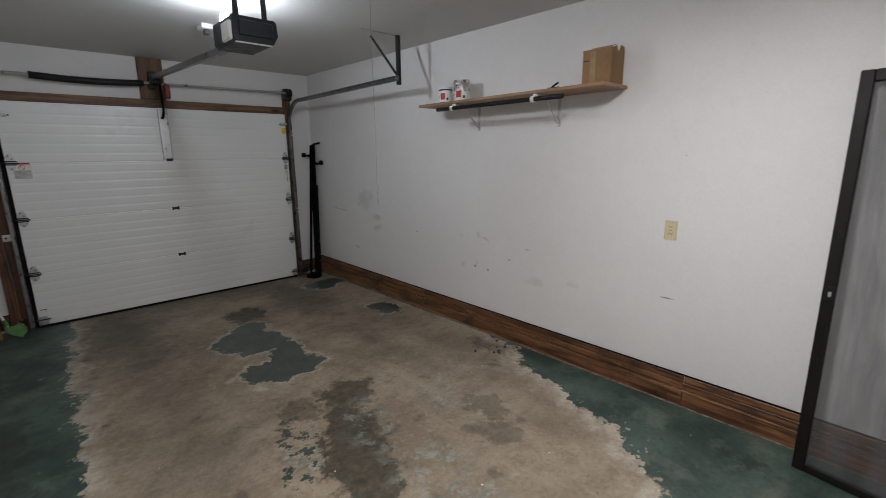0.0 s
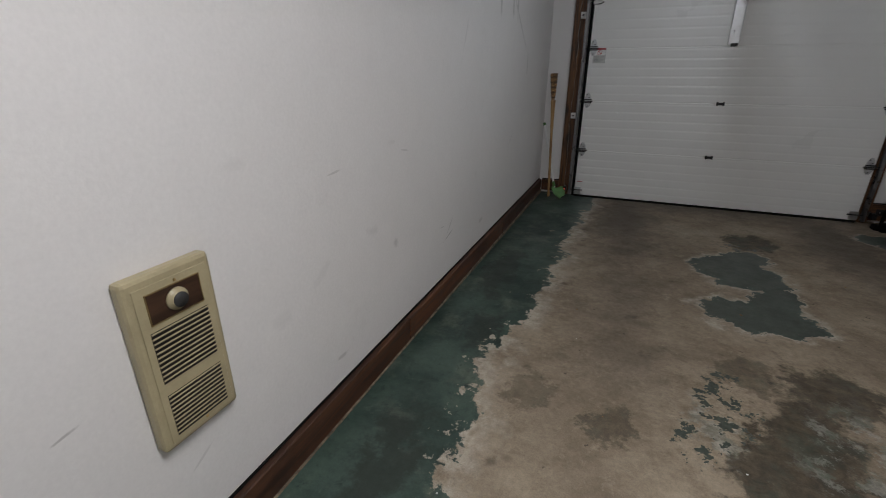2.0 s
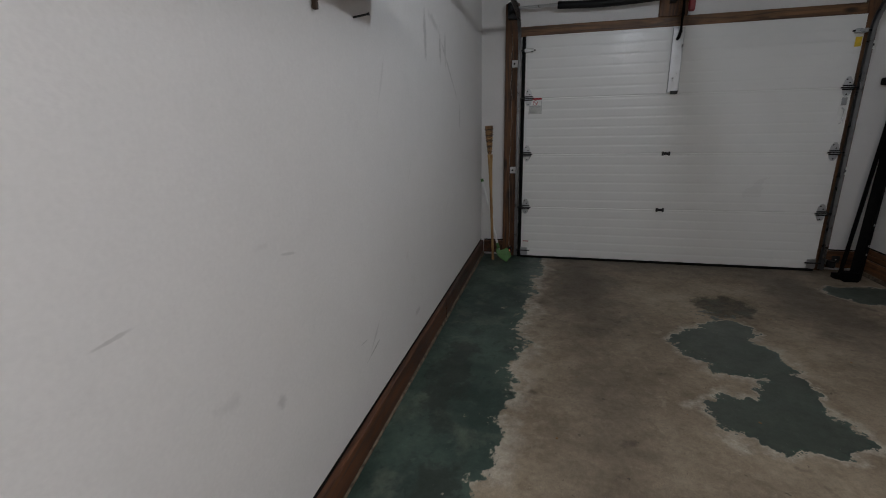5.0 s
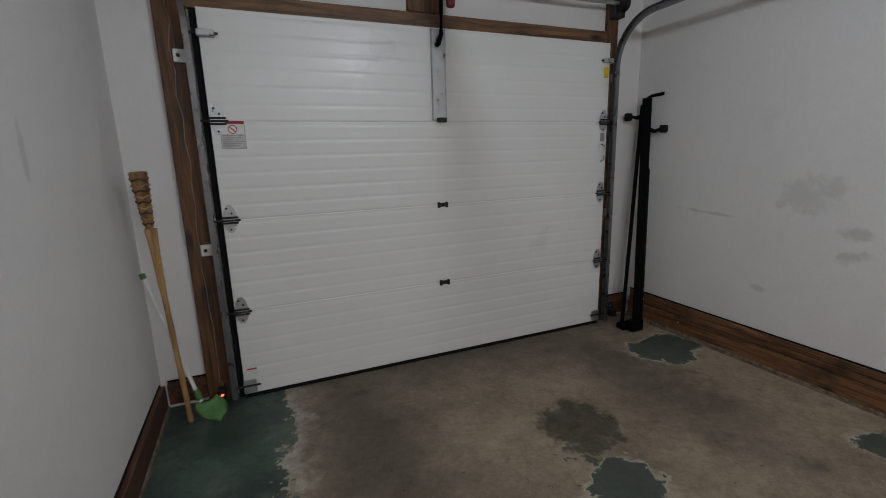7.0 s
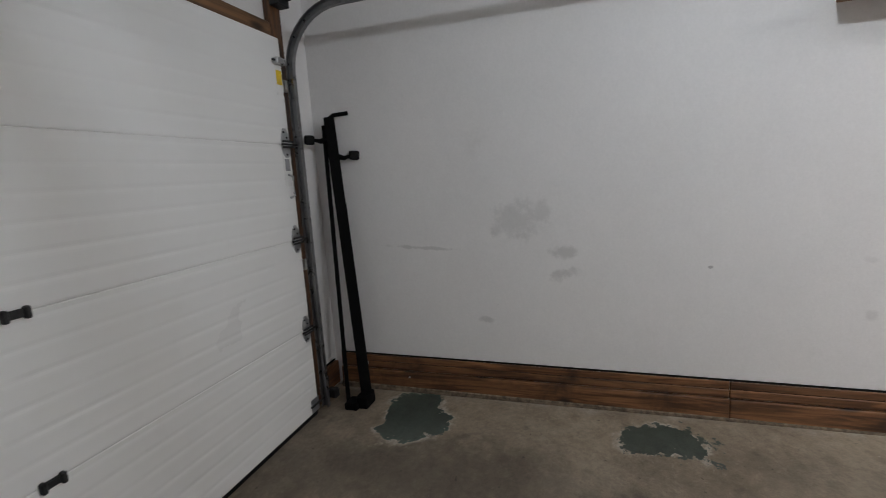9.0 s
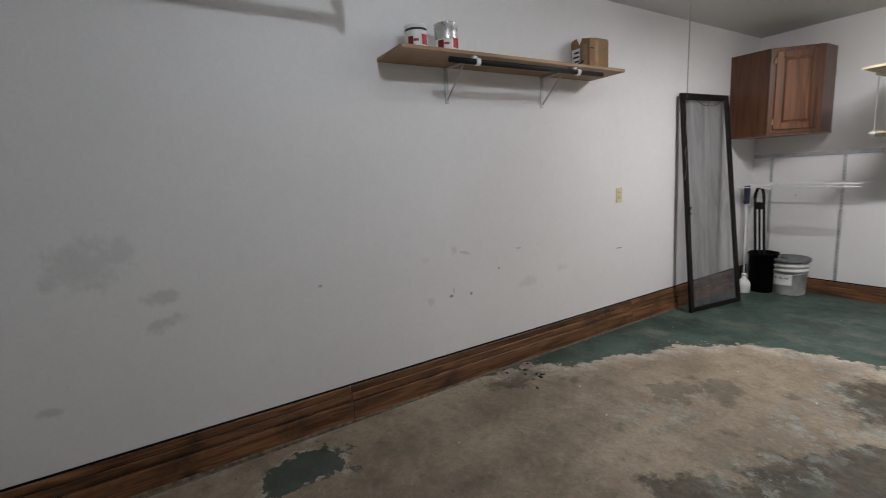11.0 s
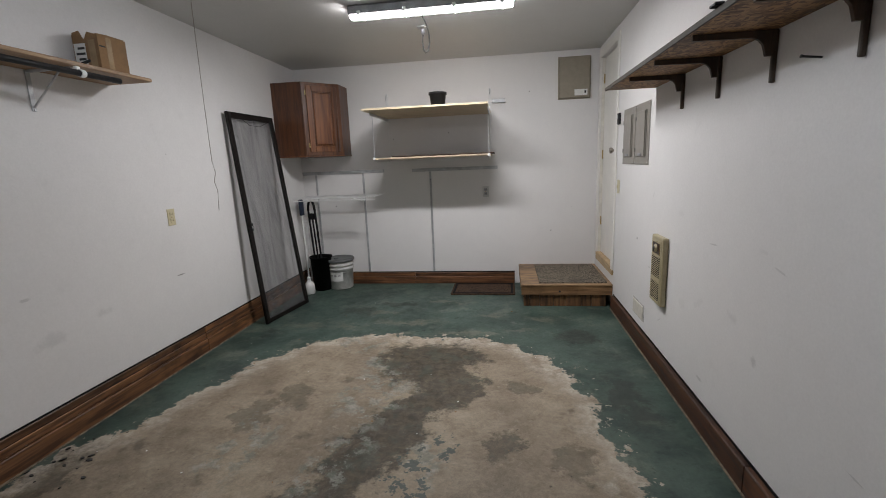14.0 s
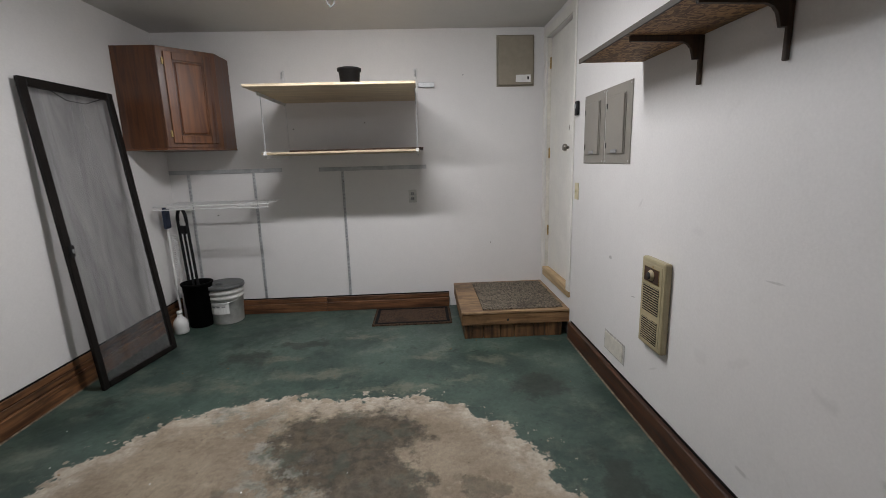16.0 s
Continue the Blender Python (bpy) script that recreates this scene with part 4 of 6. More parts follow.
# small steel plates screwed to the timber
for lo, hi, lab in (((2.515, YD - 0.036, 0.045), (2.575, YD - 0.0305, 0.105), "small rusty steel plate on the corner baseboard"), ((XR - 0.021, 5.05, 0.035), (XR - 0.0145, 5.11, 0.105), "small rusty steel plate on the long baseboard")):
    sp_ = thing("steel_plate", lab, "bracket", lo, group="baseboard plates")
    under(part("plate", box(lo, hi, 0.002), M_DARKSTEEL, sp_), sp_)
    under(part("screw", tube([((lo[0] + hi[0]) / 2, (lo[1] + hi[1]) / 2, (lo[2] + hi[2]) / 2), (lo[0] - 0.002 if hi[0] - lo[0] < 0.01 else (lo[0] + hi[0]) / 2, lo[1] - 0.002 if hi[1] - lo[1] < 0.01 else (lo[1] + hi[1]) / 2, (lo[2] + hi[2]) / 2)], 0.006, 8), M_GALV, sp_), sp_)

FRONT = ("garage_door", "door_track", "torsion_shaft", "opener", "ceiling_outlet", "door_gap_shade", "door_sensor", "sensor_wire", "garage_door_opener")
for ob in list(scene.objects):
    if ob.parent is None and ob.name.split(".")[0] in FRONT:
        ob.location.x += DX

# two black clips on the shelf edge
for y in (2.30, 2.46):
    cl = thing("shelf_clip", "small black clip on the shelf edge", "clip", (-0.262, y, 1.82), group="shelf clips")
    under(part("clip", box((-0.275, y - 0.022, 1.8215), (-0.245, y + 0.022, 1.832), 0.003), M_BLACK, cl), cl)


# ---- left wall ----
def wall_heater():
    h = thing("wall_heater", "tan steel wall heater with two louvred grilles", "heater", (XL, 1.015, 0.44))
    y0, y1, z0, z1, xf = 0.899, 1.110, 0.446, 0.880, -0.542
    bm = bmesh.new()
    add_box(bm, (XL, y0, z0), (xf, y1, z1), 0.010, segments=2)
    # openings pressed into the front
    under(part("case", bm, M_HEATER, h), h)
    under(part("face_plate", box((xf + 0.0005, y0 + 0.018, z0 + 0.016), (xf + 0.003, y1 - 0.018, z1 - 0.022), 0.0012), M_HEATER, h), h)
    xg = xf + 0.0033
    under(part("control_plate", box((xg, y0 + 0.042, z1 - 0.110), (xg + 0.0025, y1 - 0.042, z1 - 0.042), 0.001), M_WALNUT, h, "dark walnut-print control plate"), h)
    for lo, hi in (((y0 + 0.040, z1 - 0.112), (y1 - 0.040, z1 - 0.1102)), ((y0 + 0.040, z1 - 0.0418), (y1 - 0.040, z1 - 0.040)), ((y0 + 0.040, z1 - 0.1100), (y0 + 0.0418, z1 - 0.042)), ((y1 - 0.0418, z1 - 0.1100), (y1 - 0.040, z1 - 0.042))):
        under(part("trim_line", box((xg, lo[0], lo[1]), (xg + 0.003, hi[0], hi[1]), 0), M_GOLD, h, "thin gold trim line"), h)
    knob = under(part("knob", lathe([(0, 0), (0.026, 0), (0.026, 0.004), (0.021, 0.005), (0.020, 0.012), (0.016, 0.014), (0, 0.014)], 24, pose(xg + 0.0027, 1.006, z1 - 0.075, 0, 90, 0)), M_HEATER, h, "tan thermostat knob", True), h)
    part("knob_cap", lathe([(0, 0.0142), (0.0180, 0.0142), (0.0172, 0.0165), (0, 0.0165)], 20, pose(xg + 0.0027, 1.006, z1 - 0.075, 0, 90, 0)), M_INK, knob, "black knob cap", True)
    for za, zb, n in ((0.622, 0.752, 11), (0.478, 0.590, 10)):
        grille = under(part("grille", box((xg, y0 + 0.034, za), (xg + 0.001, y1 - 0.034, zb), 0), M_HEATDARK, h, "dark grille opening"), h)
        p = (zb - za) / n
        for i in range(n):
            z = za + p * (i + 0.66)
            part("louvre", box((xg + 0.0011, y0 + 0.034, z), (xg + 0.0042, y1 - 0.034, z + p * 0.27), 0.0004), M_HEATER, grille)
    for z in (z1 - 0.033, z0 + 0.024):
        under(part("screw", lathe([(0, 0), (0.004, 0), (0.003, 0.002), (0, 0.0024)], 10, pose(xg, 1.012, z, 0, 90, 0)), M_BRASS, h), h)
    return h


wall_heater()

# patched wall opening
pt = thing("wall_patch", "beige cover plate with rough putty edges low on the wall", "wall patch", (XL, 0.56, 0.21))
under(part("putty", box((XL + 0.0005, 0.425, 0.195), (XL + 0.003, 0.698, 0.318), 0.001), M_PUTTY, pt, "rough grey putty"), pt)
under(part("cover", box((XL + 0.0032, 0.440, 0.205), (XL + 0.008, 0.678, 0.308), 0.002), M_PATCH, pt, "beige flat cover"), pt)


def breaker_panel(y0, y1, label):
    p = thing("breaker_panel", label, "electrical panel", (XL, (y0 + y1) / 2, 1.31), group="electrical panels")
    z0, z1 = 1.314, 1.742
    under(part("trim_plate", box((XL + 0.0005, y0, z0), (XL + 0.006, y1, z1), 0.002), M_PANEL, p), p)
    d = under(part("panel_door", box((XL + 0.0065, y0 + 0.035, z0 + 0.055), (XL + 0.014, y1 - 0.06, z1 - 0.055), 0.003), M_PANEL, p), p)
    part("raised_edge", box((XL + 0.0145, y1 - 0.075, z0 + 0.06), (XL + 0.022, y1 - 0.062, z1 - 0.06), 0.002), M_PANEL, d)
    part("latch", box((XL + 0.0145, y0 + 0.12, z0 + 0.06), (XL + 0.022, y0 + 0.19, z0 + 0.08), 0.003), M_GREY, d)
    part("hinge_pin", box((XL + 0.0145, y0 + 0.036, z1 - 0.12), (XL + 0.018, y0 + 0.044, z1 - 0.09), 0.001), M_INK, d)
    part("hinge_pin", box((XL + 0.0145, y0 + 0.036, z0 + 0.09), (XL + 0.018, y0 + 0.044, z0 + 0.12), 0.001), M_INK, d)
    for y in (y0 + 0.015, y1 - 0.015):
        for z in (z0 + 0.015, z1 - 0.015):
            under(part("screw", lathe([(0, 0), (0.005, 0), (0.004, 0.002), (0, 0.003)], 8, pose(XL + 0.0062, y, z, 0, 90, 0)), M_GALV, p), p)


breaker_panel(-0.035, 0.295, "grey steel breaker panel beside the door casing")
breaker_panel(0.310, 0.640, "grey steel breaker panel under the strand-board shelf")


def wall_plate(name, label, category, spot, face, kind_):
    """A switch or outlet plate. face: pose that turns +x outwards at the spot."""
    p = thing(name, label, category, spot)
    m = Matrix.Translation(spot) @ face
    mat = M_ALMOND if kind_ != "grey" else M_BUCKET
    ob = part("plate", box((0.0005, -0.035, -0.058), (0.006, 0.035, 0.058), 0.002, m), mat, p)
    under(ob, p)
    if kind_ == "switch":
        under(part("toggle", box((0.0065, -0.005, -0.010), (0.016, 0.005, 0.012), 0.002, m), mat, p), p)
    else:
        for z in (-0.022, 0.022):
            o = under(part("socket", box((0.0062, -0.016, z - 0.014), (0.009, 0.016, z + 0.014), 0.003, m), M_GREY if kind_ == "grey" else mat, p), p)
            for y in (-0.006, 0.006):
                part("slot", box((0.0092, y - 0.0015, z - 0.004), (0.0097, y + 0.0015, z + 0.006), 0, m), M_INK, o)
    under(part("screw", lathe([(0, 0.0062), (0.004, 0.0062), (0.003, 0.008), (0, 0.008)], 8, m @ pose(0, 0, 0, 0, 90, 0)), M_BRASS, p), p)


FACE_LEFT, FACE_RIGHT, FACE_REAR = pose(0, 0, 0), pose(0, 0, 0, 0, 0, 180), pose(0, 0, 0, 0, 0, 90)
wall_plate("light_switch", "almond light switch beside the house door", "switch", (XL, -0.155, 1.12), FACE_LEFT, "switch")
wall_plate("wall_outlet", "almond double outlet on the long white wall", "outlet", (XR, 1.064, 1.08), FACE_RIGHT, "outlet")
wall_plate("wall_outlet", "grey double outlet under the rear shelf", "outlet", (0.610, YB, 1.05), FACE_REAR, "grey")

bell = thing("door_button", "black wall button for the garage door", "push button", (XL, -0.175, 1.69))
under(part("housing", box((XL + 0.0005, -0.20, 1.64), (XL + 0.022, -0.15, 1.735), 0.007, segments=2), M_BLACK, bell), bell)
under(part("button", box((XL + 0.0225, -0.188, 1.685), (XL + 0.026, -0.162, 1.715), 0.003), M_GREY, bell), bell)

# house door
hd = thing("door_1", "closed white flush house door with nickel knob", "door", (XL, -0.64, DZ0), kind="structure")
XD = XL - 0.03
under(part("slab", box((XD - 0.04, DY0 + 0.004, DZ0 + 0.004), (XD, DY1 - 0.004, DZ1 - 0.004), 0.003), M_HOUSE, hd), hd)
for lo, hi in (((XL - WALL + 0.01, DY0 - 0.002, DZ0), (XL - 0.0005, DY0 + 0.003, DZ1)), ((XL - WALL + 0.01, DY1 - 0.003, DZ0), (XL - 0.0005, DY1 + 0.002, DZ1))):
    under(part("jamb", box(lo, hi, 0.0005), M_CASING, hd), hd)
for lo, hi in (((XL + 0.0005, DY0 - 0.075, DZ0 - 0.03), (XL + 0.016, DY0 - 0.002, DZ1 + 0.075)), ((XL + 0.0005, DY1 + 0.002, DZ0 - 0.03), (XL + 0.016, DY1 + 0.072, DZ1 + 0.075)), ((XL + 0.0005, DY0 - 0.0015, DZ1 + 0.004), (XL + 0.0155, DY1 + 0.0015, DZ1 + 0.075))):
    under(part("casing", box(lo, hi, 0.005, segments=2), M_HOUSE, hd), hd)
under(part("threshold", box((XL - WALL + 0.01, DY0 + 0.001, DZ0 - 0.028), (XL + 0.02, DY1 - 0.001, DZ0 + 0.002), 0.004), M_SILL, hd, "pale wooden threshold"), hd)
under(part("apron", box((XL + 0.0005, DY0, DZ0 - 0.075), (XL + 0.018, DY1 + 0.07, DZ0 - 0.031), 0.003), M_SILL, hd, "pale wooden apron"), hd)
for z in (0.72, 1.40, 2.14):
    under(part("hinge", box((XD + 0.0005, DY0 + 0.001, z - 0.045), (XD + 0.012, DY0 + 0.016, z + 0.045), 0.002), M_BRASS, hd, "aged brass hinge"), hd)
under(part("knob", lathe([(0, 0), (0.032, 0), (0.030, 0.008), (0.012, 0.012), (0.011, 0.034), (0.024, 0.042), (0.028, 0.055), (0.022, 0.066), (0, 0.068)], 20, pose(XD, -0.385, 1.43, 0, 90, 0)), M_CHROME, hd, "satin nickel knob", True), hd)
under(part("deadbolt", lathe([(0, 0), (0.031, 0), (0.029, 0.014), (0.018, 0.018), (0.016, 0.022), (0, 0.022)], 20, pose(XD, -0.385, 1.575, 0, 90, 0)), M_CHROME, hd, "satin nickel deadbolt", True), hd)

# long strand-board shelf on wooden brackets
SL_Y0, SL_Y1, SL_X1, SL_Z = 0.72, 2.95, -0.268, 1.803
ls = thing("wall_shelf", "dark strand-board wall shelf on brown wooden brackets", "shelf", (XL, 1.8, SL_Z))
under(part("board", box((XL + 0.001, SL_Y0, SL_Z), (SL_X1, SL_Y1, SL_Z + 0.014), 0.001), M_OSB, ls), ls)
under(part("edge_strip", box((SL_X1 + 0.0005, SL_Y0, SL_Z - 0.004), (SL_X1 + 0.008, SL_Y1, SL_Z + 0.017), 0.001), M_OSBEDGE, ls, "dark painted edge strip"), ls)
for y in (1.200, 1.622, 2.045, 2.465):
    bk = under(part("bracket", box((XL + 0.0008, y - 0.0075, 1.620), (XL + 0.018, y + 0.0075, SL_Z - 0.001), 0.003), M_BRKT_WOOD, ls), ls)
    out = [(XL + 0.019, SL_Z - 0.0012), (SL_X1 - 0.02, SL_Z - 0.0012), (SL_X1 - 0.02, SL_Z - 0.022)] + [(XL + 0.095 - 0.05 * math.sin(radians(a)), SL_Z - 0.075 + 0.05 * math.cos(radians(a))) for a in (10, 35, 60, 85)] + [(XL + 0.04, SL_Z - 0.09), (XL + 0.019, SL_Z - 0.09)]
    part("arm", prism(out, y - 0.0065, y + 0.0065, 1), M_BRKT_WOOD, bk)
for y in (2.29, 2.75):
    nl = thing("nail", "dark nail in the white wall", "nail", (XL, y, 1.66), group="wall nails")
    under(part("shank", tube([(XL - 0.01, y, 1.655), (XL + 0.055, y, 1.662), (XL + 0.06, y, 1.663)], 0.0035, 8, [0.0035, 0.0035, 0.006]), M_DARKSTEEL, nl), nl)


# ---- right wall ----
RS_Y0, RS_Y1, RS_X0, RS_Z = 1.395, 3.045, 2.445, 1.913
rs = thing("wall_shelf", "tan board wall shelf with steel brackets and a hanging rod", "shelf", (XR, 2.2, RS_Z))
under(part("board", box((RS_X0, RS_Y0, RS_Z), (XR - 0.001, RS_Y1, RS_Z + 0.02), 0.003), M_SHELF_R, rs), rs)
for y in (2.62, 1.87):
    b = under(part("bracket", box((XR - 0.006, y - 0.012, 1.715), (XR - 0.0005, y + 0.012, RS_Z - 0.001), 0.001), M_STD, rs, "thin steel shelf bracket"), rs)
    part("arm", box((RS_X0 + 0.03, y - 0.010, RS_Z - 0.012), (XR - 0.007, y + 0.010, RS_Z - 0.001), 0.001), M_STD, b)
    part("strut", tube([(XR - 0.008, y, 1.735), (RS_X0 + 0.10, y, RS_Z - 0.014)], 0.005, 6), M_STD, b)
    part("screw", tube([(XR - 0.011, y, 1.722), (XR - 0.0062, y, 1.722)], 0.006, 8), M_GALV, b)
    hook = under(part("rod_hook", box((RS_X0 - 0.006, y - 0.013, RS_Z - 0.030), (RS_X0 + 0.016, y + 0.013, RS_Z - 0.002), 0.004), M_WHITEPL, rs, "white rod hook"), rs)
    part("ring", tube([(RS_X0 - 0.018, y - 0.012, RS_Z - 0.037), (RS_X0 - 0.018, y + 0.012, RS_Z - 0.037)], 0.019, 14), M_WHITEPL, hook)
under(part("rod", tube([(RS_X0 - 0.018, 1.65, RS_Z - 0.037), (RS_X0 - 0.018, 2.79, RS_Z - 0.037)], 0.0145, 12), M_BLACK, rs, "black hanging rod", True), rs)


def paint_can(x, y, label, kind_):
    z = RS_Z + 0.0205
    c = thing("paint_can", label, "paint can", (x, y, z), group="paint cans")
    h, r = (0.135, 0.056) if kind_ == 0 else (0.165, 0.064)
    part("can", lathe([(0, 0), (r, 0), (r + 0.002, 0.004), (r, 0.008), (r, h - 0.008), (r + 0.003, h - 0.004), (r + 0.001, h), (r - 0.010, h), (r - 0.012, h - 0.006), (0, h - 0.006)], 32), M_PAPER if kind_ == 0 else M_TIN, c, "", True)
    band = part("label_band", lathe([(r + 0.0008, 0.012 if kind_ else 0.018), (r + 0.0012, 0.013 if kind_ else 0.02), (r + 0.0012, h * (0.48 if kind_ else 0.72)), (r + 0.0008, h * (0.49 if kind_ else 0.73))], 32), M_PAPER, c, "printed paper label", True)
    for a, za, zb, mat, wide in ((200, 0.035, 0.085, M_RED, 40), (150, 0.05, 0.062, M_RED, 26), (240, 0.03, 0.05, M_INK, 16), (120, 0.03, 0.075, M_REDDARK, 30)):
        bm = bmesh.new()
        col = []
        for k in range(5):
            t = radians(a - wide / 2 + wide * k / 4)
            col.append([bm.verts.new(((r + 0.0018) * math.cos(t), (r + 0.0018) * math.sin(t), z_)) for z_ in (za, zb)])
        for p, q in zip(col, col[1:]):
            bm.faces.new((p[0], q[0], q[1], p[1]))
        part("print_block", bm, mat, band)
    if kind_:
        part("ear", tube([(-r - 0.003, 0, h * 0.78), (-r - 0.010, 0, h * 0.78)], 0.010, 10), M_TIN, c)
        part("wire_handle", tube([(-r - 0.008, 0.055 * math.sin(radians(a)), h * 0.78 - 0.05 * math.sin(radians(a)) * 1.2) for a in range(0, 91, 15)], 0.0018, 6), M_GALV, c)
    else:
        for z0, z1 in ((0.006, 0.016), (h - 0.03, h - 0.02)):
            part("dark_stripe", lathe([(r + 0.0008, z0), (r + 0.0012, z0 + 0.001), (r + 0.0012, z1), (r + 0.0008, z1 + 0.001)], 28), M_INK if z0 > 0.05 else M_RED, c, "", True)


paint_can(2.600, 2.875, "white paint can with red printed label", 0)
paint_can(2.602, 2.690, "steel paint can with wire handle and label", 1)

# opened carton on the shelf
CX0, CX1, CY0, CY1, CZ = 2.560, 2.715, 1.420, 1.605, RS_Z + 0.0205
cb = thing("cardboard_box", "torn brown cardboard box with packing tape", "box", (2.56, 1.58, CZ))
H = 0.205
T = 0.004
for nm, pts in (("front_wall", [(CX0, CY0), (CX0 + T, CY0), (CX0 + T, CY1), (CX0, CY1)]), ("back_wall", [(CX1 - T, CY0), (CX1, CY0), (CX1, CY1), (CX1 - T, CY1)])):
    bm = prism(pts, CZ, CZ + H, 2)
    under(part(nm, bm, M_CARD, cb), cb)
bm = bmesh.new()
for y in (CY0, CY1 - T):
    prof = [(CX0 + T + 0.0005, CZ), (CX1 - T - 0.0005, CZ), (CX1 - T - 0.0005, CZ + H + 0.012), (CX0 + 0.11, CZ + H + 0.02), (CX0 + 0.085, CZ + H - 0.03), (CX0 + 0.06, CZ + H + 0.012), (CX0 + T + 0.0005, CZ + H - 0.005)]
    under(part("side_wall", prism(prof, y, y + T, 1), M_CARD, cb), cb)
bm.free()
under(part("bottom", box((CX0 + T, CY0 + T, CZ), (CX1 - T, CY1 - T, CZ + T), 0), M_CARD, cb), cb)
fl = box((CX0 - 0.002, CY0 + 0.01, CZ + H + 0.0005), (CX0 + 0.07, CY0 + 0.13, CZ + H + 0.004), 0, Matrix.Translation((CX0, 0, CZ + H)) @ pose(0, 0, 0, 0, -14, 0) @ Matrix.Translation((-CX0, 0, -CZ - H)))
under(part("flap", fl, M_CARD, cb), cb)
under(part("tape", box((CX0 - 0.0008, CY0 + 0.100, CZ + 0.002), (CX0 - 0.0003, CY0 + 0.135, CZ + H - 0.01), 0), M_TAPE, cb, "shiny clear tape"), cb)
under(part("tape", box((CX0 + 0.02, CY1 + 0.0003, CZ + 0.002), (CX0 + 0.06, CY1 + 0.0008, CZ + H - 0.03), 0), M_TAPE, cb, "shiny clear tape"), cb)
lb = under(part("shipping_label", box((CX0 + 0.08, CY1 + 0.0003, CZ + 0.03), (CX0 + 0.15, CY1 + 0.0009, CZ + 0.16), 0), M_PAPER, cb), cb)
for k in range(4):
    part("text_bar", box((CX0 + 0.085, CY1 + 0.001, CZ + 0.045 + 0.028 * k), (CX0 + 0.14 - 0.012 * (k % 2), CY1 + 0.0014, CZ + 0.057 + 0.028 * k), 0), M_INK, lb)
lb = under(part("dark_print", box((CX0 - 0.0008, CY0 + 0.142, CZ + 0.14), (CX0 - 0.0003, CY0 + 0.180, CZ + 0.147), 0), M_INK, cb), cb)
tool = thing("small_clamp", "small dark spring clamp on a shelf", "clamp", (2.50, 1.77, CZ))
under(part("jaw", box((2.495, 1.73, CZ), (2.510, 1.81, CZ + 0.012), 0.003), M_BLACK, tool), tool)
under(part("arm", tube([(2.502, 1.78, CZ + 0.012), (2.502, 1.735, CZ + 0.035)], 0.007, 8), M_BLACK, tool), tool)

# hanging pull cord
pc = thing("pull_cord", "thin grey-brown pull cord hanging from the ceiling", "cord", (1.487, 2.305, ceil_z(2.3)))
pts = [(1.487 + 0.0015 * math.sin(5 * z), 2.305 + 0.0015 * math.cos(4 * z), z) for z in np.linspace(ceil_z(2.3), 1.42, 14)]
pts += [(1.480, 2.306, 1.38), (1.492, 2.303, 1.345), (1.482, 2.304, 1.31), (1.486, 2.303, 1.27), (1.489, 2.302, 1.235)]
under(part("cord", tube(pts, 0.0012, 6), M_ROPE, pc), pc)
under(part("ceiling_hook", box((1.475, 2.295, ceil_z(2.3) - 0.012), (1.50, 2.315, ceil_z(2.3) - 0.001), 0.003), M_GALV, pc), pc)


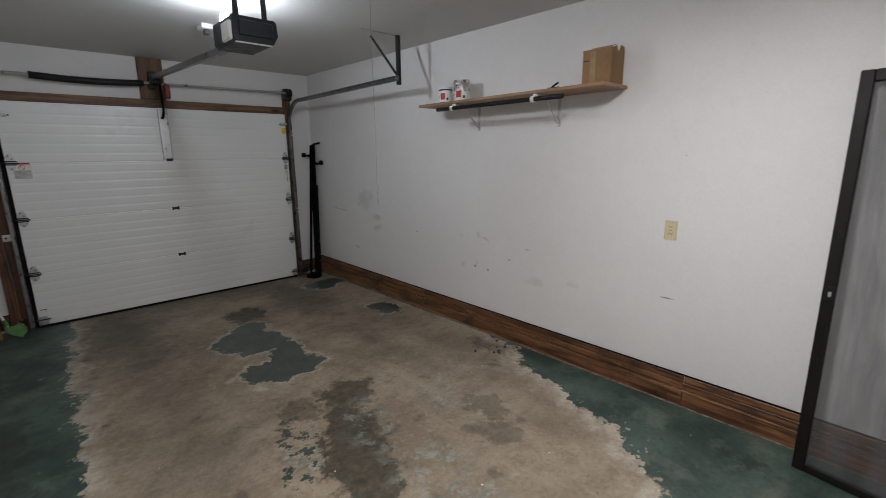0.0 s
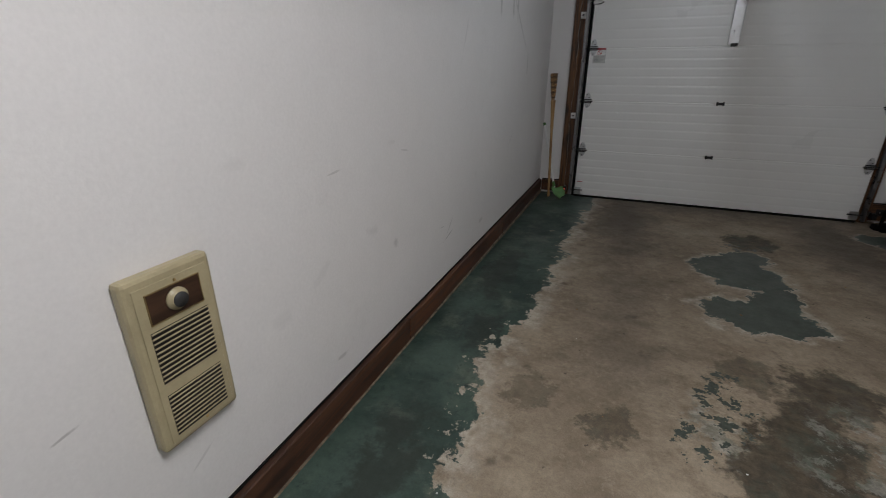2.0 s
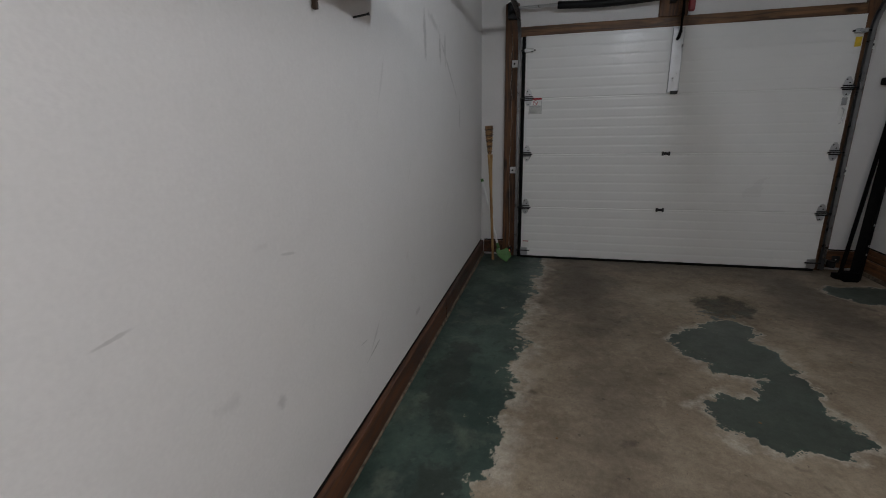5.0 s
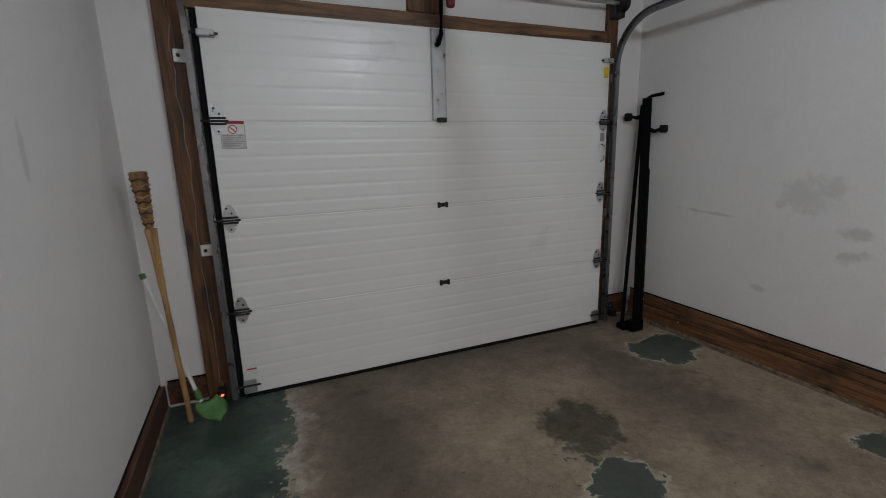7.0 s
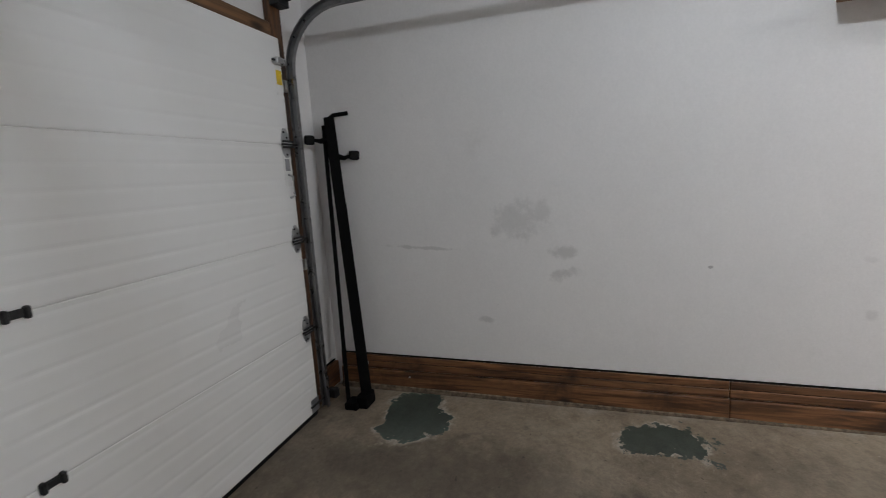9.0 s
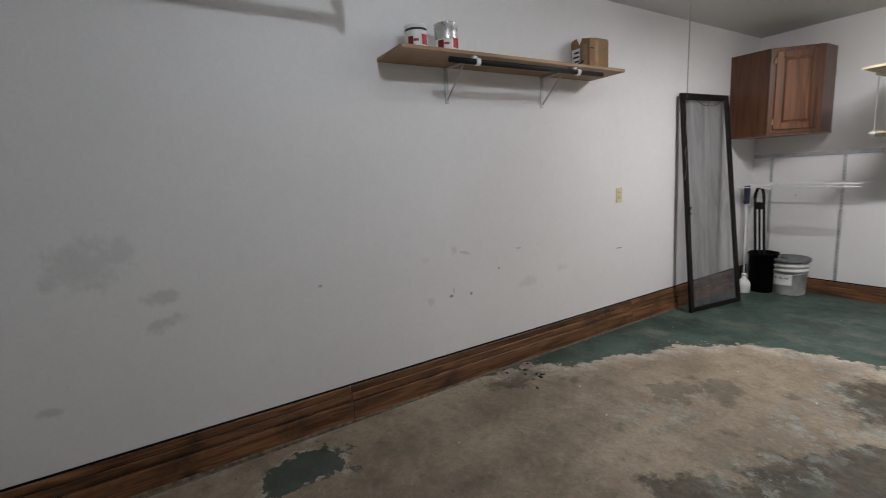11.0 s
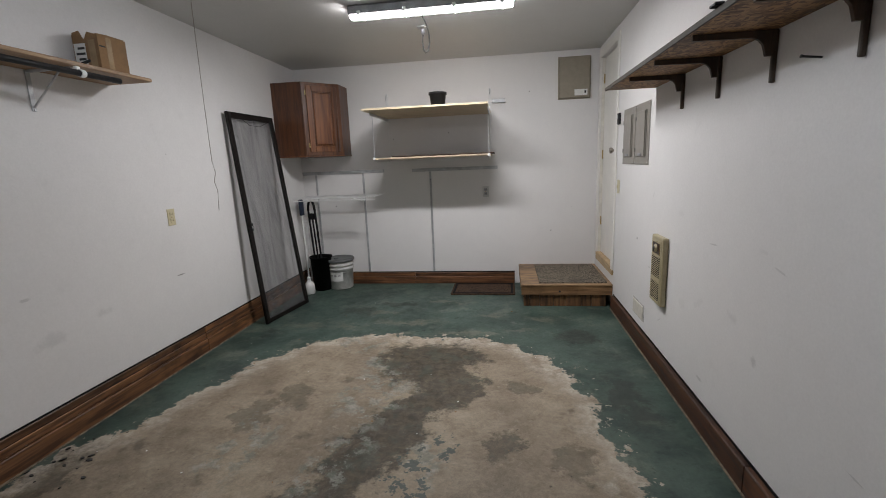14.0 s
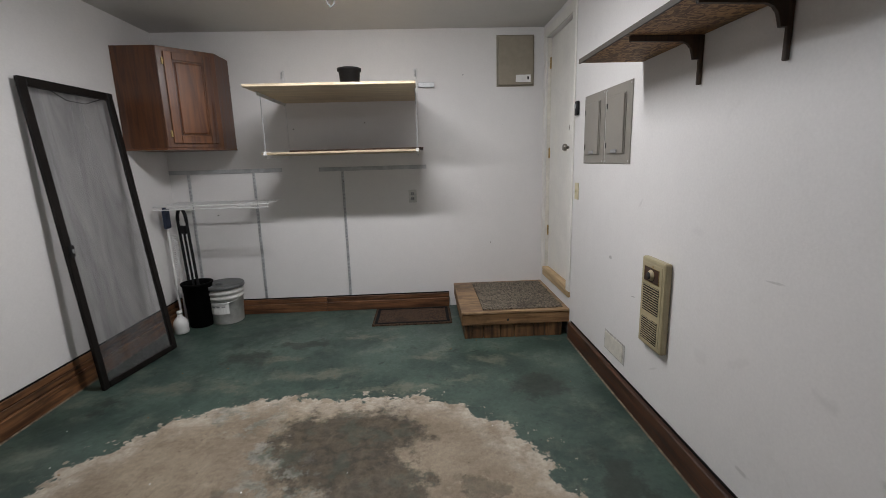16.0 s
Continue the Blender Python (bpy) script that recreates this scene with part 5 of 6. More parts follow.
def leaning_screen():
    """A screen door frame that leans on the wall: stiles, rails, loose mesh and a latch."""
    a, b, c, d = Vector((2.570, 0.315, 0.0)), Vector((2.478, -0.350, 0.0)), Vector((2.706, -0.425, 1.882)), Vector((2.706, 0.330, 1.873))
    base = thing("screen_door", "dark bronze screen door leaning on the white wall", "screen door", (2.52, 0, 0))
    nrm = (b - a).cross(d - a).normalized()
    if nrm.x > 0:
        nrm = -nrm

    def bar(name, p, q, width, inward):
        along = (q - p).normalized()
        side = inward * width
        bm = bmesh.new()
        vs = []
        for o in (p, q):
            for s, n in ((0, 0.013), (1, 0.013), (1, -0.013), (0, -0.013)):
                vs.append(bm.verts.new(o + side * s + nrm * (n + 0.013)))
        for f in ((0, 1, 2, 3), (7, 6, 5, 4), (0, 4, 5, 1), (1, 5, 6, 2), (2, 6, 7, 3), (3, 7, 4, 0)):
            bm.faces.new([vs[i] for i in f])
        bmesh.ops.bevel(bm, geom=list(bm.edges), offset=0.003, segments=1, affect="EDGES")
        ob = under(part(name, bm, M_FRAME, base), base)
        return ob
    across = ((b - a).normalized() + (c - d).normalized()).normalized()
    w = 0.048
    left = bar("stile", a, d, w, across)
    bar("stile", b, c, w, -across)
    e = (d - a).normalized()
    bar("rail", a + across * (w + 0.001) , b - across * (w + 0.001), 0.04, e)
    bar("rail", d + across * (w + 0.001), c - across * (w + 0.001), 0.05, -e)
    bm = bmesh.new()
    nu, nv = 14, 40
    grid = []
    for j in range(nv + 1):
        v = j / nv
        row = []
        for i in range(nu + 1):
            u = i / nu
            p = (a + across * w) * (1 - u) * (1 - v) + (b - across * w) * u * (1 - v) + (c - across * w) * u * v + (d + across * w) * (1 - u) * v
            sag = math.sin(math.pi * u) * math.sin(math.pi * v)
            row.append(bm.verts.new(p + nrm * (0.011 + sag * (0.026 * math.sin(6.0 * u + 3.0 * v) + 0.012 * math.sin(11 * u - 5 * v)))))
        grid.append(row)
    for j in range(nv):
        for i in range(nu):
            bm.faces.new((grid[j][i], grid[j][i + 1], grid[j + 1][i + 1], grid[j + 1][i]))
    under(part("mesh", bm, M_SCREEN, base, "loose grey insect screen", True), base)
    p = a + (d - a) * 0.475 + nrm * 0.0265 + across * 0.03
    lt = part("latch", box((-0.012, -0.018, -0.035), (0.0, 0.018, 0.035), 0.003, Matrix.Translation(p)), M_BLACK, left)
    lt.matrix_parent_inverse = Matrix.Identity(4)
    under(part("keeper", box((-0.016, -0.006, -0.012), (-0.0125, 0.006, 0.012), 0.001, Matrix.Translation(p)), M_GALV, base, "bright latch keeper"), base)
    k = [d + across * (w + 0.15) - e * 0.055 + nrm * 0.02, d + across * 0.28 - e * 0.10 + nrm * 0.03, d + across * 0.42 - e * 0.105 + nrm * 0.03, d + across * 0.58 - e * 0.055 + nrm * 0.02]
    under(part("spline_end", tube(k, 0.0025, 6), M_BLACK, base, "loose black screen spline"), base)


leaning_screen()


# ---- rear wall ----
def corner_cabinet():
    z0, z1 = 1.507, 2.235
    x1, y0 = XR - 0.001, YB + 0.001
    A, B, C, D, E = (x1, -0.55), (2.420, -0.55), (2.125, -0.845), (2.125, y0), (x1, y0)
    cab = thing("corner_cabinet", "cherry-stained wooden corner wall cabinet, closed", "cabinet", (2.5, -0.9, z0))
    under(part("body", prism([A, B, C, D, E], z0, z1, 2), M_CAB_SHADED, cab), cab)
    d = (Vector((*C, 0)) - Vector((*B, 0)))
    ln = d.length
    turn = Matrix.Translation((*B, 0)) @ Matrix.Rotation(math.atan2(d.y, d.x), 4, "Z")
    # local: x along the front from B to C, +y outwards is the left of that way
    out = -1 if (turn.to_3x3() @ Vector((0, 1, 0))).dot(Vector((-1, 1, 0))) < 0 else 1

    def slab(name, u0, u1, h0, h1, d0, d1, parent, mat=M_CAB, bevel=0.003):
        lo, hi = (u0, min(out * d0, out * d1), h0), (u1, max(out * d0, out * d1), h1)
        return part(name, box(lo, hi, bevel, turn), mat, parent)
    fr = under(slab("face_frame", 0.002, ln - 0.002, z0 + 0.002, z1 - 0.002, 0.0005, 0.012, cab), cab)
    u0, u1, h0, h1 = 0.045, ln - 0.045, z0 + 0.035, z1 - 0.035
    door = under(slab("door", u0, u1, h0, h1, 0.0125, 0.020, cab), cab)
    for n, c in (("door_stile", (u0, u0 + 0.055, h0, h1)), ("door_stile", (u1 - 0.055, u1, h0, h1)), ("door_rail", (u0 + 0.056, u1 - 0.056, h0, h0 + 0.058)), ("door_rail", (u0 + 0.056, u1 - 0.056, h1 - 0.058, h1))):
        slab(n, *c, 0.0205, 0.030, door, M_CAB, 0.003)
    slab("raised_panel", u0 + 0.068, u1 - 0.068, h0 + 0.07, h1 - 0.07, 0.0205, 0.029, door, M_CAB, 0.008)
    for h in (h0 + 0.07, h1 - 0.07):
        slab("hinge", u0 - 0.014, u0 - 0.001, h - 0.025, h + 0.025, 0.0125, 0.026, door, M_BRASS, 0.002)
    under(part("bottom_rim", prism([(A[0], A[1] + 0.004), (B[0] - 0.004, B[1] + 0.006), (C[0] - 0.006, C[1] + 0.004), (D[0] - 0.004, D[1]), E], z0 - 0.012, z0 - 0.0005, 2), M_CAB, cab), cab)


corner_cabinet()

# deep shelf unit hung from the wall
su = thing("wall_shelf_unit", "two pale pine shelf boards hung on white rods", "shelf", (1.1, YB, 1.44))
bm = bmesh.new()
add_box(bm, (0.54, YB + 0.015, 1.878), (1.70, -0.205, 1.896), 0.002)
under(part("upper_board", bm, M_PINE, su), su)
under(part("lower_board", box((0.53, YB + 0.03, 1.436), (1.70, -0.46, 1.452), 0.002), M_PINE, su), su)
under(part("lower_liner", box((0.50, YB + 0.03, 1.4525), (1.50, -0.475, 1.464), 0.001), M_WALNUT, su, "dark brown board on top"), su)
for x in (0.545, 1.675):
    under(part("rod", tube([(x, -0.475, 1.431), (x, -0.475, 1.877)], 0.003, 8), M_STD, su), su)
    under(part("end_cap", box((x - 0.012, -0.459, 1.430), (x + 0.012, -0.451, 1.458), 0.002), M_WIRE, su), su)
    under(part("rear_rod", tube([(x, YB + 0.004, 1.455), (x, YB + 0.004, 1.876)], 0.0035, 8), M_WIRE, su), su)
    u = under(part("upright", box((x - 0.013, YB + 0.0005, 1.897), (x + 0.013, YB + 0.012, 2.145), 0.002), M_WIRE, su, "white wall bracket"), su)
    part("upright_hook", tube([(x, YB + 0.013, 2.13), (x, YB + 0.04, 2.115), (x, YB + 0.05, 2.07)], 0.006, 6), M_GALV, u)
    under(part("arm", box((x - 0.005, YB + 0.013, 1.852), (x + 0.005, -0.40, 1.8775), 0.002), M_WIRE, su), su)
    under(part("arm", box((x - 0.005, YB + 0.013, 1.410), (x + 0.005, -0.49, 1.4355), 0.002), M_WIRE, su), su)
under(part("rail_end", box((0.385, YB + 0.002, 1.985), (0.525, YB + 0.03, 2.025), 0.003), M_STD, su, "short galvanised rail end"), su)

pot = thing("plant_pot", "black plastic pot on the upper shelf board", "pot", (1.03, -0.55, 1.8965))
part("pot", lathe([(0, 0), (0.062, 0), (0.066, 0.004), (0.078, 0.125), (0.088, 0.130), (0.088, 0.150), (0.080, 0.150), (0.074, 0.125), (0.060, 0.01), (0, 0.008)], 32), M_BLACK, pot, "", True)


def slotted(parent, x0, x1, z0, z1, y, upright, name):
    """A steel strip with a row of dark slots."""
    ob = under(part(name, box((x0, y + 0.0005, z0), (x1, y + 0.010, z1), 0.0015), M_STD, parent), parent)
    if upright:
        n = int((z1 - z0) / 0.032)
        xm = (x0 + x1) / 2
        bm = bmesh.new()
        for k in range(n):
            z = z0 + 0.016 + 0.032 * k
            add_box(bm, (xm - 0.006, y + 0.0102, z - 0.008), (xm - 0.002, y + 0.0108, z + 0.008))
            add_box(bm, (xm + 0.002, y + 0.0102, z - 0.008), (xm + 0.006, y + 0.0108, z + 0.008))
        part("slots", bm, M_GREY, ob)
    return ob


tr1 = thing("shelf_track", "grey wall rail with hanging slotted standards", "shelf track", (2.2, YB, 1.3), group="shelf tracks")
slotted(tr1, 1.756, 2.733, 1.298, 1.333, YB, False, "rail")
slotted(tr1, 2.558, 2.582, 0.30, 1.297, YB, True, "standard")
slotted(tr1, 1.993, 2.017, 0.142, 1.297, YB, True, "standard")
tr2 = thing("shelf_track", "grey wall rail with one slotted standard", "shelf track", (1.0, YB, 1.3), group="shelf tracks")
slotted(tr2, 0.476, 1.432, 1.293, 1.328, YB, False, "rail")
slotted(tr2, 1.214, 1.238, 0.140, 1.292, YB, True, "standard")

ws = thing("wire_shelf", "white coated wire shelf on slotted standards", "shelf", (2.27, YB, 1.03))
bm = bmesh.new()
for k in range(27):
    x = 1.765 + 0.0345 * k
    add_tube(bm, [(x, YB + 0.014, 1.062), (x, -0.665, 1.062), (x, -0.655, 1.032)], 0.0016, 5)
tagged(under(part("cross_wires", bm, M_WIRE, ws), ws), kind="stuff")
for y, z in ((YB + 0.016, 1.057), (-0.665, 1.057), (-0.654, 1.032), (-0.87, 1.057)):
    under(part("long_wire", tube([(1.758, y, z), (2.668, y, z)], 0.005, 6), M_WIRE, ws), ws)
for x in (2.005, 2.570):
    under(part("arm", prism([(YB + 0.011, 1.052), (-0.68, 1.052), (-0.68, 1.042), (YB + 0.04, 0.985), (YB + 0.011, 0.985)], x - 0.003, x + 0.003, 0), M_WIRE, ws), ws)

hb = thing("wall_box", "tan metal cover box with a white label, high on the wall", "utility box", (-0.32, YB, 1.97))
under(part("cover", box((-0.478, YB + 0.0005, 1.990), (-0.174, YB + 0.035, 2.388), 0.004), M_TAN, hb), hb)
under(part("back_flange", box((-0.490, YB + 0.0004, 1.978), (-0.162, YB + 0.005, 2.400), 0.002), M_TAN, hb), hb)
lb = under(part("label", box((-0.455, YB + 0.0353, 2.010), (-0.325, YB + 0.036, 2.070), 0), M_PAPER, hb, "white paper label"), hb)
part("print_block", box((-0.440, YB + 0.0362, 2.03), (-0.425, YB + 0.0366, 2.055), 0), M_INK, lb)
for x, z in ((1.62, 1.66), (1.00, 1.70), (0.13, 2.08), (-0.10, 0.60), (1.22, 1.20), (2.35, 0.93)):
    nl = thing("nail", "small dark nail in the rear wall", "nail", (x, YB, z), group="wall nails")
    under(part("shank", tube([(x, YB - 0.004, z), (x + 0.002, YB + 0.012, z + 0.002), (x + 0.002, YB + 0.014, z + 0.002)], 0.003, 6, [0.002, 0.002, 0.005]), M_DARKSTEEL, nl), nl)

# step to the house door
st = thing("door_step", "rough timber and plywood step below the house door", "step", (-0.15, -0.65, 0))
SX1, SY1 = 0.255, -0.235
under(part("top_board", box((XL + 0.002, YB + 0.002, 0.200), (SX1, SY1, 0.218), 0.003), M_PLY, st), st)
under(part("front_rail", box((XL + 0.002, SY1 - 0.045, 0.112), (SX1, SY1 - 0.004, 0.1995), 0.004), M_STEP, st), st)
under(part("side_rail", box((SX1 - 0.042, YB + 0.002, 0.112), (SX1 - 0.002, SY1 - 0.046, 0.1995), 0.004), M_STEP, st), st)
x = XL + 0.055
i = 0
while x < SX1 - 0.05:
    w = (0.13, 0.09, 0.15, 0.11)[i % 4]
    w = min(w, SX1 - 0.02 - x)
    under(part("block", box((x, SY1 - 0.10, 0.0), (x + w - 0.003, SY1 - 0.018 - 0.004 * (i % 2), 0.1115), 0.004), M_BLOCK, st), st)
    x += w
    i += 1
under(part("side_block", box((SX1 - 0.06, YB + 0.002, 0.0), (SX1 - 0.022, SY1 - 0.102, 0.1115), 0.004), M_BLOCK, st), st)
under(part("nail_hole", tube([(-0.10, SY1 - 0.0045, 0.150), (-0.10, SY1 - 0.002, 0.150)], 0.010, 10), M_INK, st), st)


def mat(name, label, lo, hi, material, border=None):
    m_ = thing(name, label, "mat", ((lo[0] + hi[0]) / 2, (lo[1] + hi[1]) / 2, lo[2]))
    bm = bmesh.new()
    nx, ny = 30, 24
    rnd = random.Random(7)
    top = [[bm.verts.new((lo[0] + (hi[0] - lo[0]) * i / nx + rnd.uniform(-0.002, 0.002), lo[1] + (hi[1] - lo[1]) * j / ny + rnd.uniform(-0.002, 0.002), hi[2] + rnd.uniform(-0.0012, 0.0012))) for i in range(nx + 1)] for j in range(ny + 1)]
    for j in range(ny):
        for i in range(nx):
            bm.faces.new((top[j][i], top[j][i + 1], top[j + 1][i + 1], top[j + 1][i]))
    rim = [e for e in bm.edges if e.is_boundary]
    r = bmesh.ops.extrude_edge_only(bm, edges=rim)
    for v in r["geom"]:
        if isinstance(v, bmesh.types.BMVert):
            v.co.z = lo[2]
    under(part("carpet", bm, material, m_), m_)
    if border:
        for a, b in (((lo[0] + 0.02, lo[1] + 0.02), (hi[0] - 0.02, lo[1] + 0.045)), ((lo[0] + 0.02, hi[1] - 0.045), (hi[0] - 0.02, hi[1] - 0.02)), ((lo[0] + 0.02, lo[1] + 0.047), (lo[0] + 0.045, hi[1] - 0.047)), ((hi[0] - 0.045, lo[1] + 0.047), (hi[0] - 0.02, hi[1] - 0.047))):
            under(part("border", box((*a, hi[2] + 0.0015), (*b, hi[2] + 0.005), 0.001), border, m_), m_)


mat("carpet_mat", "speckled grey-brown carpet mat on the timber step", (-0.535, -1.03, 0.2185), (0.085, -0.275, 0.228), M_CARPET)
mat("door_mat", "flat brown door mat on the floor beside the step", (0.305, -1.035, 0.0005), (0.985, -0.605, 0.012), M_MAT, M_RUBBER_AND_SHADE)


# ---- corner clutter ----
def bucket():
    b = thing("bucket", "white plastic bucket with grey lid and label", "bucket", (2.305, -0.93, 0.0))
    part("tub", lathe([(0, 0.002), (0.128, 0.002), (0.132, 0.008), (0.142, 0.225), (0.152, 0.228), (0.153, 0.245), (0.144, 0.248), (0.146, 0.270), (0.155, 0.273), (0.156, 0.290), (0.147, 0.293), (0.148, 0.325), (0, 0.325)], 36), M_BUCKET, b, "", True)
    part("lid", lathe([(0.148, 0.318), (0.160, 0.318), (0.163, 0.326), (0.163, 0.345), (0.156, 0.352), (0.148, 0.347), (0, 0.345)], 36), M_BUCKETLID, b, "grey snap lid", True)
    part("lid_spout", lathe([(0, 0.3455), (0.028, 0.3455), (0.028, 0.356), (0.022, 0.360), (0, 0.360)], 18, pose(0.03, 0.04, 0)), M_BUCKETLID, b, "", True)
    lab = part("label", lathe([(0.1415, 0.215), (0.1425, 0.2155)], 36), M_PAPER, b)
    bm = bmesh.new()
    cols = []
    for k in range(9):
        t = radians(50 + 70 * k / 8)
        cols.append([bm.verts.new((r * math.cos(t), r * math.sin(t), z)) for r, z in ((0.1385, 0.10), (0.1425, 0.205))])
    for p, q in zip(cols, cols[1:]):
        bm.faces.new((p[0], q[0], q[1], p[1]))
    part("label_print", bm, M_PAPER, b, "white paper label")
    for k in range(3):
        bm = bmesh.new()
        t0, t1 = radians(60 + 18 * k), radians(72 + 18 * k)
        bm.faces.new([bm.verts.new((0.1432 * math.cos(t), 0.1432 * math.sin(t), z)) for t, z in ((t0, 0.16), (t1, 0.16), (t1, 0.172), (t0, 0.172))])
        part("text_bar", bm, M_GREY, b)
    part("bail", tube([(0.157 * math.cos(radians(a)), 0.157 * math.sin(radians(a)), 0.262 - 0.06 * math.sin(radians(a - 10))) for a in range(10, 171, 10)], 0.0025, 6), M_GALV, b, "wire bail handle")


bucket()

bn = thing("black_bin", "black plastic bin that holds long tools", "bin", (2.49, -0.83, 0.0))
part("tub", lathe([(0, 0.003), (0.088, 0.003), (0.094, 0.010), (0.118, 0.375), (0.128, 0.378), (0.128, 0.392), (0.114, 0.392), (0.108, 0.36), (0.088, 0.02), (0, 0.018)], 28), M_BLACKSAT, bn, "", True)

tl = thing("snow_shovel", "black long-handled snow shovel with loop grip", "shovel", (2.50, -0.85, 0.02))
GA, GB, GD = Vector((2.655, -0.975, 0.90)), Vector((2.555, -0.925, 0.90)), Vector((-0.085, 0.09, -0.87))
mid = (GA + GB) / 2
loop = [mid + (GA - GB) * 0.5 * math.cos(radians(a)) + Vector((0, 0, 0.115 * math.sin(radians(a)))) for a in range(0, 181, 15)]
under(part("grip", tube(loop, 0.014, 10), M_BLACK, tl, "black loop grip", True), tl)
for p in (GA, GB):
    under(part("handle_bar", tube([p, p + GD], 0.012, 10), M_BLACK, tl), tl)
under(part("shaft", tube([mid + GD * 0.08, mid + GD], 0.010, 10), M_BLACK, tl), tl)
under(part("cross_bar", box((-0.035, -0.012, -0.05), (0.035, 0.012, 0.02), 0.006, Matrix.Translation(mid + GD * 0.06) @ pose(0, 0, 0, 0, 0, -27)), M_BLACK, tl), tl)

bs = thing("brush_pole", "white long-handled brush with spiral strip", "brush", (2.60, -0.76, 0.0))
pole = [(2.625, -0.84, 0.0), (2.655, -0.90, 0.75)]
under(part("pole", tube(pole, 0.010, 10), M_WHITEPL, bs), bs)
bm = bmesh.new()
for k in range(22):
    z = 0.42 + 0.018 * k
    add_tube(bm, [(2.642 - 0.026, -0.862, z), (2.642 + 0.026, -0.868, z + 0.006)], 0.0035, 5)
under(part("spiral_strip", bm, M_WIRE, bs, "pale ribbed strip"), bs)
bd = thing("broom", "broom with blue head and black handle", "broom", (2.66, -0.78, 0.0))
under(part("handle", tube([(2.640, -0.80, 0.0), (2.672, -0.84, 1.0)], 0.009, 8), M_WHITEPL, bd), bd)
under(part("head", box((2.655, -0.875, 0.86), (2.683, -0.80, 1.04), 0.006), plain("dark_blue_plastic", (0.012, 0.022, 0.055), 0.45), bd, "dark blue head"), bd)

jug = thing("white_jug", "white plastic jug on the green floor", "jug", (2.575, -0.655, 0.0))
part("bottle", lathe([(0, 0.002), (0.050, 0.002), (0.056, 0.010), (0.057, 0.085), (0.050, 0.115), (0.026, 0.140), (0.020, 0.150), (0.020, 0.170), (0, 0.170)], 24), M_WHITEPL, jug, "", True)
part("cap", lathe([(0, 0.1705), (0.022, 0.1705), (0.022, 0.19), (0.019, 0.193), (0, 0.193)], 18), M_WHITEPL, jug, "", True)

# ---- ceiling lamp ----
LX0, LX1, LY, LZ = 0.33, 1.45, 0.63, 2.39
lamp = thing("ceiling_lamp", "long lit strip lamp with frosted diffuser", "ceiling lamp", (0.89, LY, ceil_z(LY)))
prof = [(LY + 0.055 * math.cos(radians(a)), LZ + 0.02 + 0.017 * math.sin(radians(a))) for a in range(180, 361, 20)]
under(part("diffuser", prism(prof, LX0, LX1, 0), M_TUBE, lamp, "glowing frosted diffuser"), lamp)
under(part("housing", box((LX0 - 0.01, LY - 0.06, LZ + 0.0205), (LX1 + 0.01, LY + 0.06, ceil_z(LY) - 0.006), 0.006), M_GREY, lamp, "grey housing"), lamp)
for x in (0.40, 0.72, 1.06, 1.38):
    under(part("clip", box((x - 0.012, LY - 0.066, LZ + 0.008), (x + 0.012, LY - 0.0605, LZ + 0.04), 0.002), M_WHITEPL, lamp), lamp)
    under(part("clip", box((x - 0.012, LY + 0.0605, LZ + 0.008), (x + 0.012, LY + 0.066, LZ + 0.04), 0.002), M_WHITEPL, lamp), lamp)
for x in (0.5, 1.28):
    under(part("mount", box((x - 0.02, LY - 0.03, ceil_z(LY) - 0.0065), (x + 0.02, LY + 0.03, ceil_z(LY) - 0.0005), 0), M_GALV, lamp), lamp)
CZ0 = ceil_z(0.08)
so = thing("ceiling_outlet", "round white ceiling socket with a hanging lamp cord", "outlet", (1.04, 0.08, CZ0))
part("rose", lathe([(0, -0.001), (0.045, -0.001), (0.048, -0.010), (0.035, -0.022), (0, -0.022)], 24), M_STD, so, "", True)
part("plug", lathe([(0, -0.0225), (0.016, -0.0225), (0.016, -0.05), (0.008, -0.065), (0, -0.065)], 14), M_GREY, so, "", True)
under(part("cord", tube([(1.04, 0.08, CZ0 - 0.064), (1.046, 0.08, CZ0 - 0.12), (1.040, 0.085, CZ0 - 0.18), (1.022, 0.09, CZ0 - 0.205), (1.000, 0.095, CZ0 - 0.19), (0.985, 0.10, CZ0 - 0.13), (0.980, 0.16, CZ0 - 0.07), (0.98, 0.32, CZ0 - 0.035), (0.98, 0.565, CZ0 - 0.03)], 0.0055, 8), M_BUCKETLID, so, "grey flex", True), so)


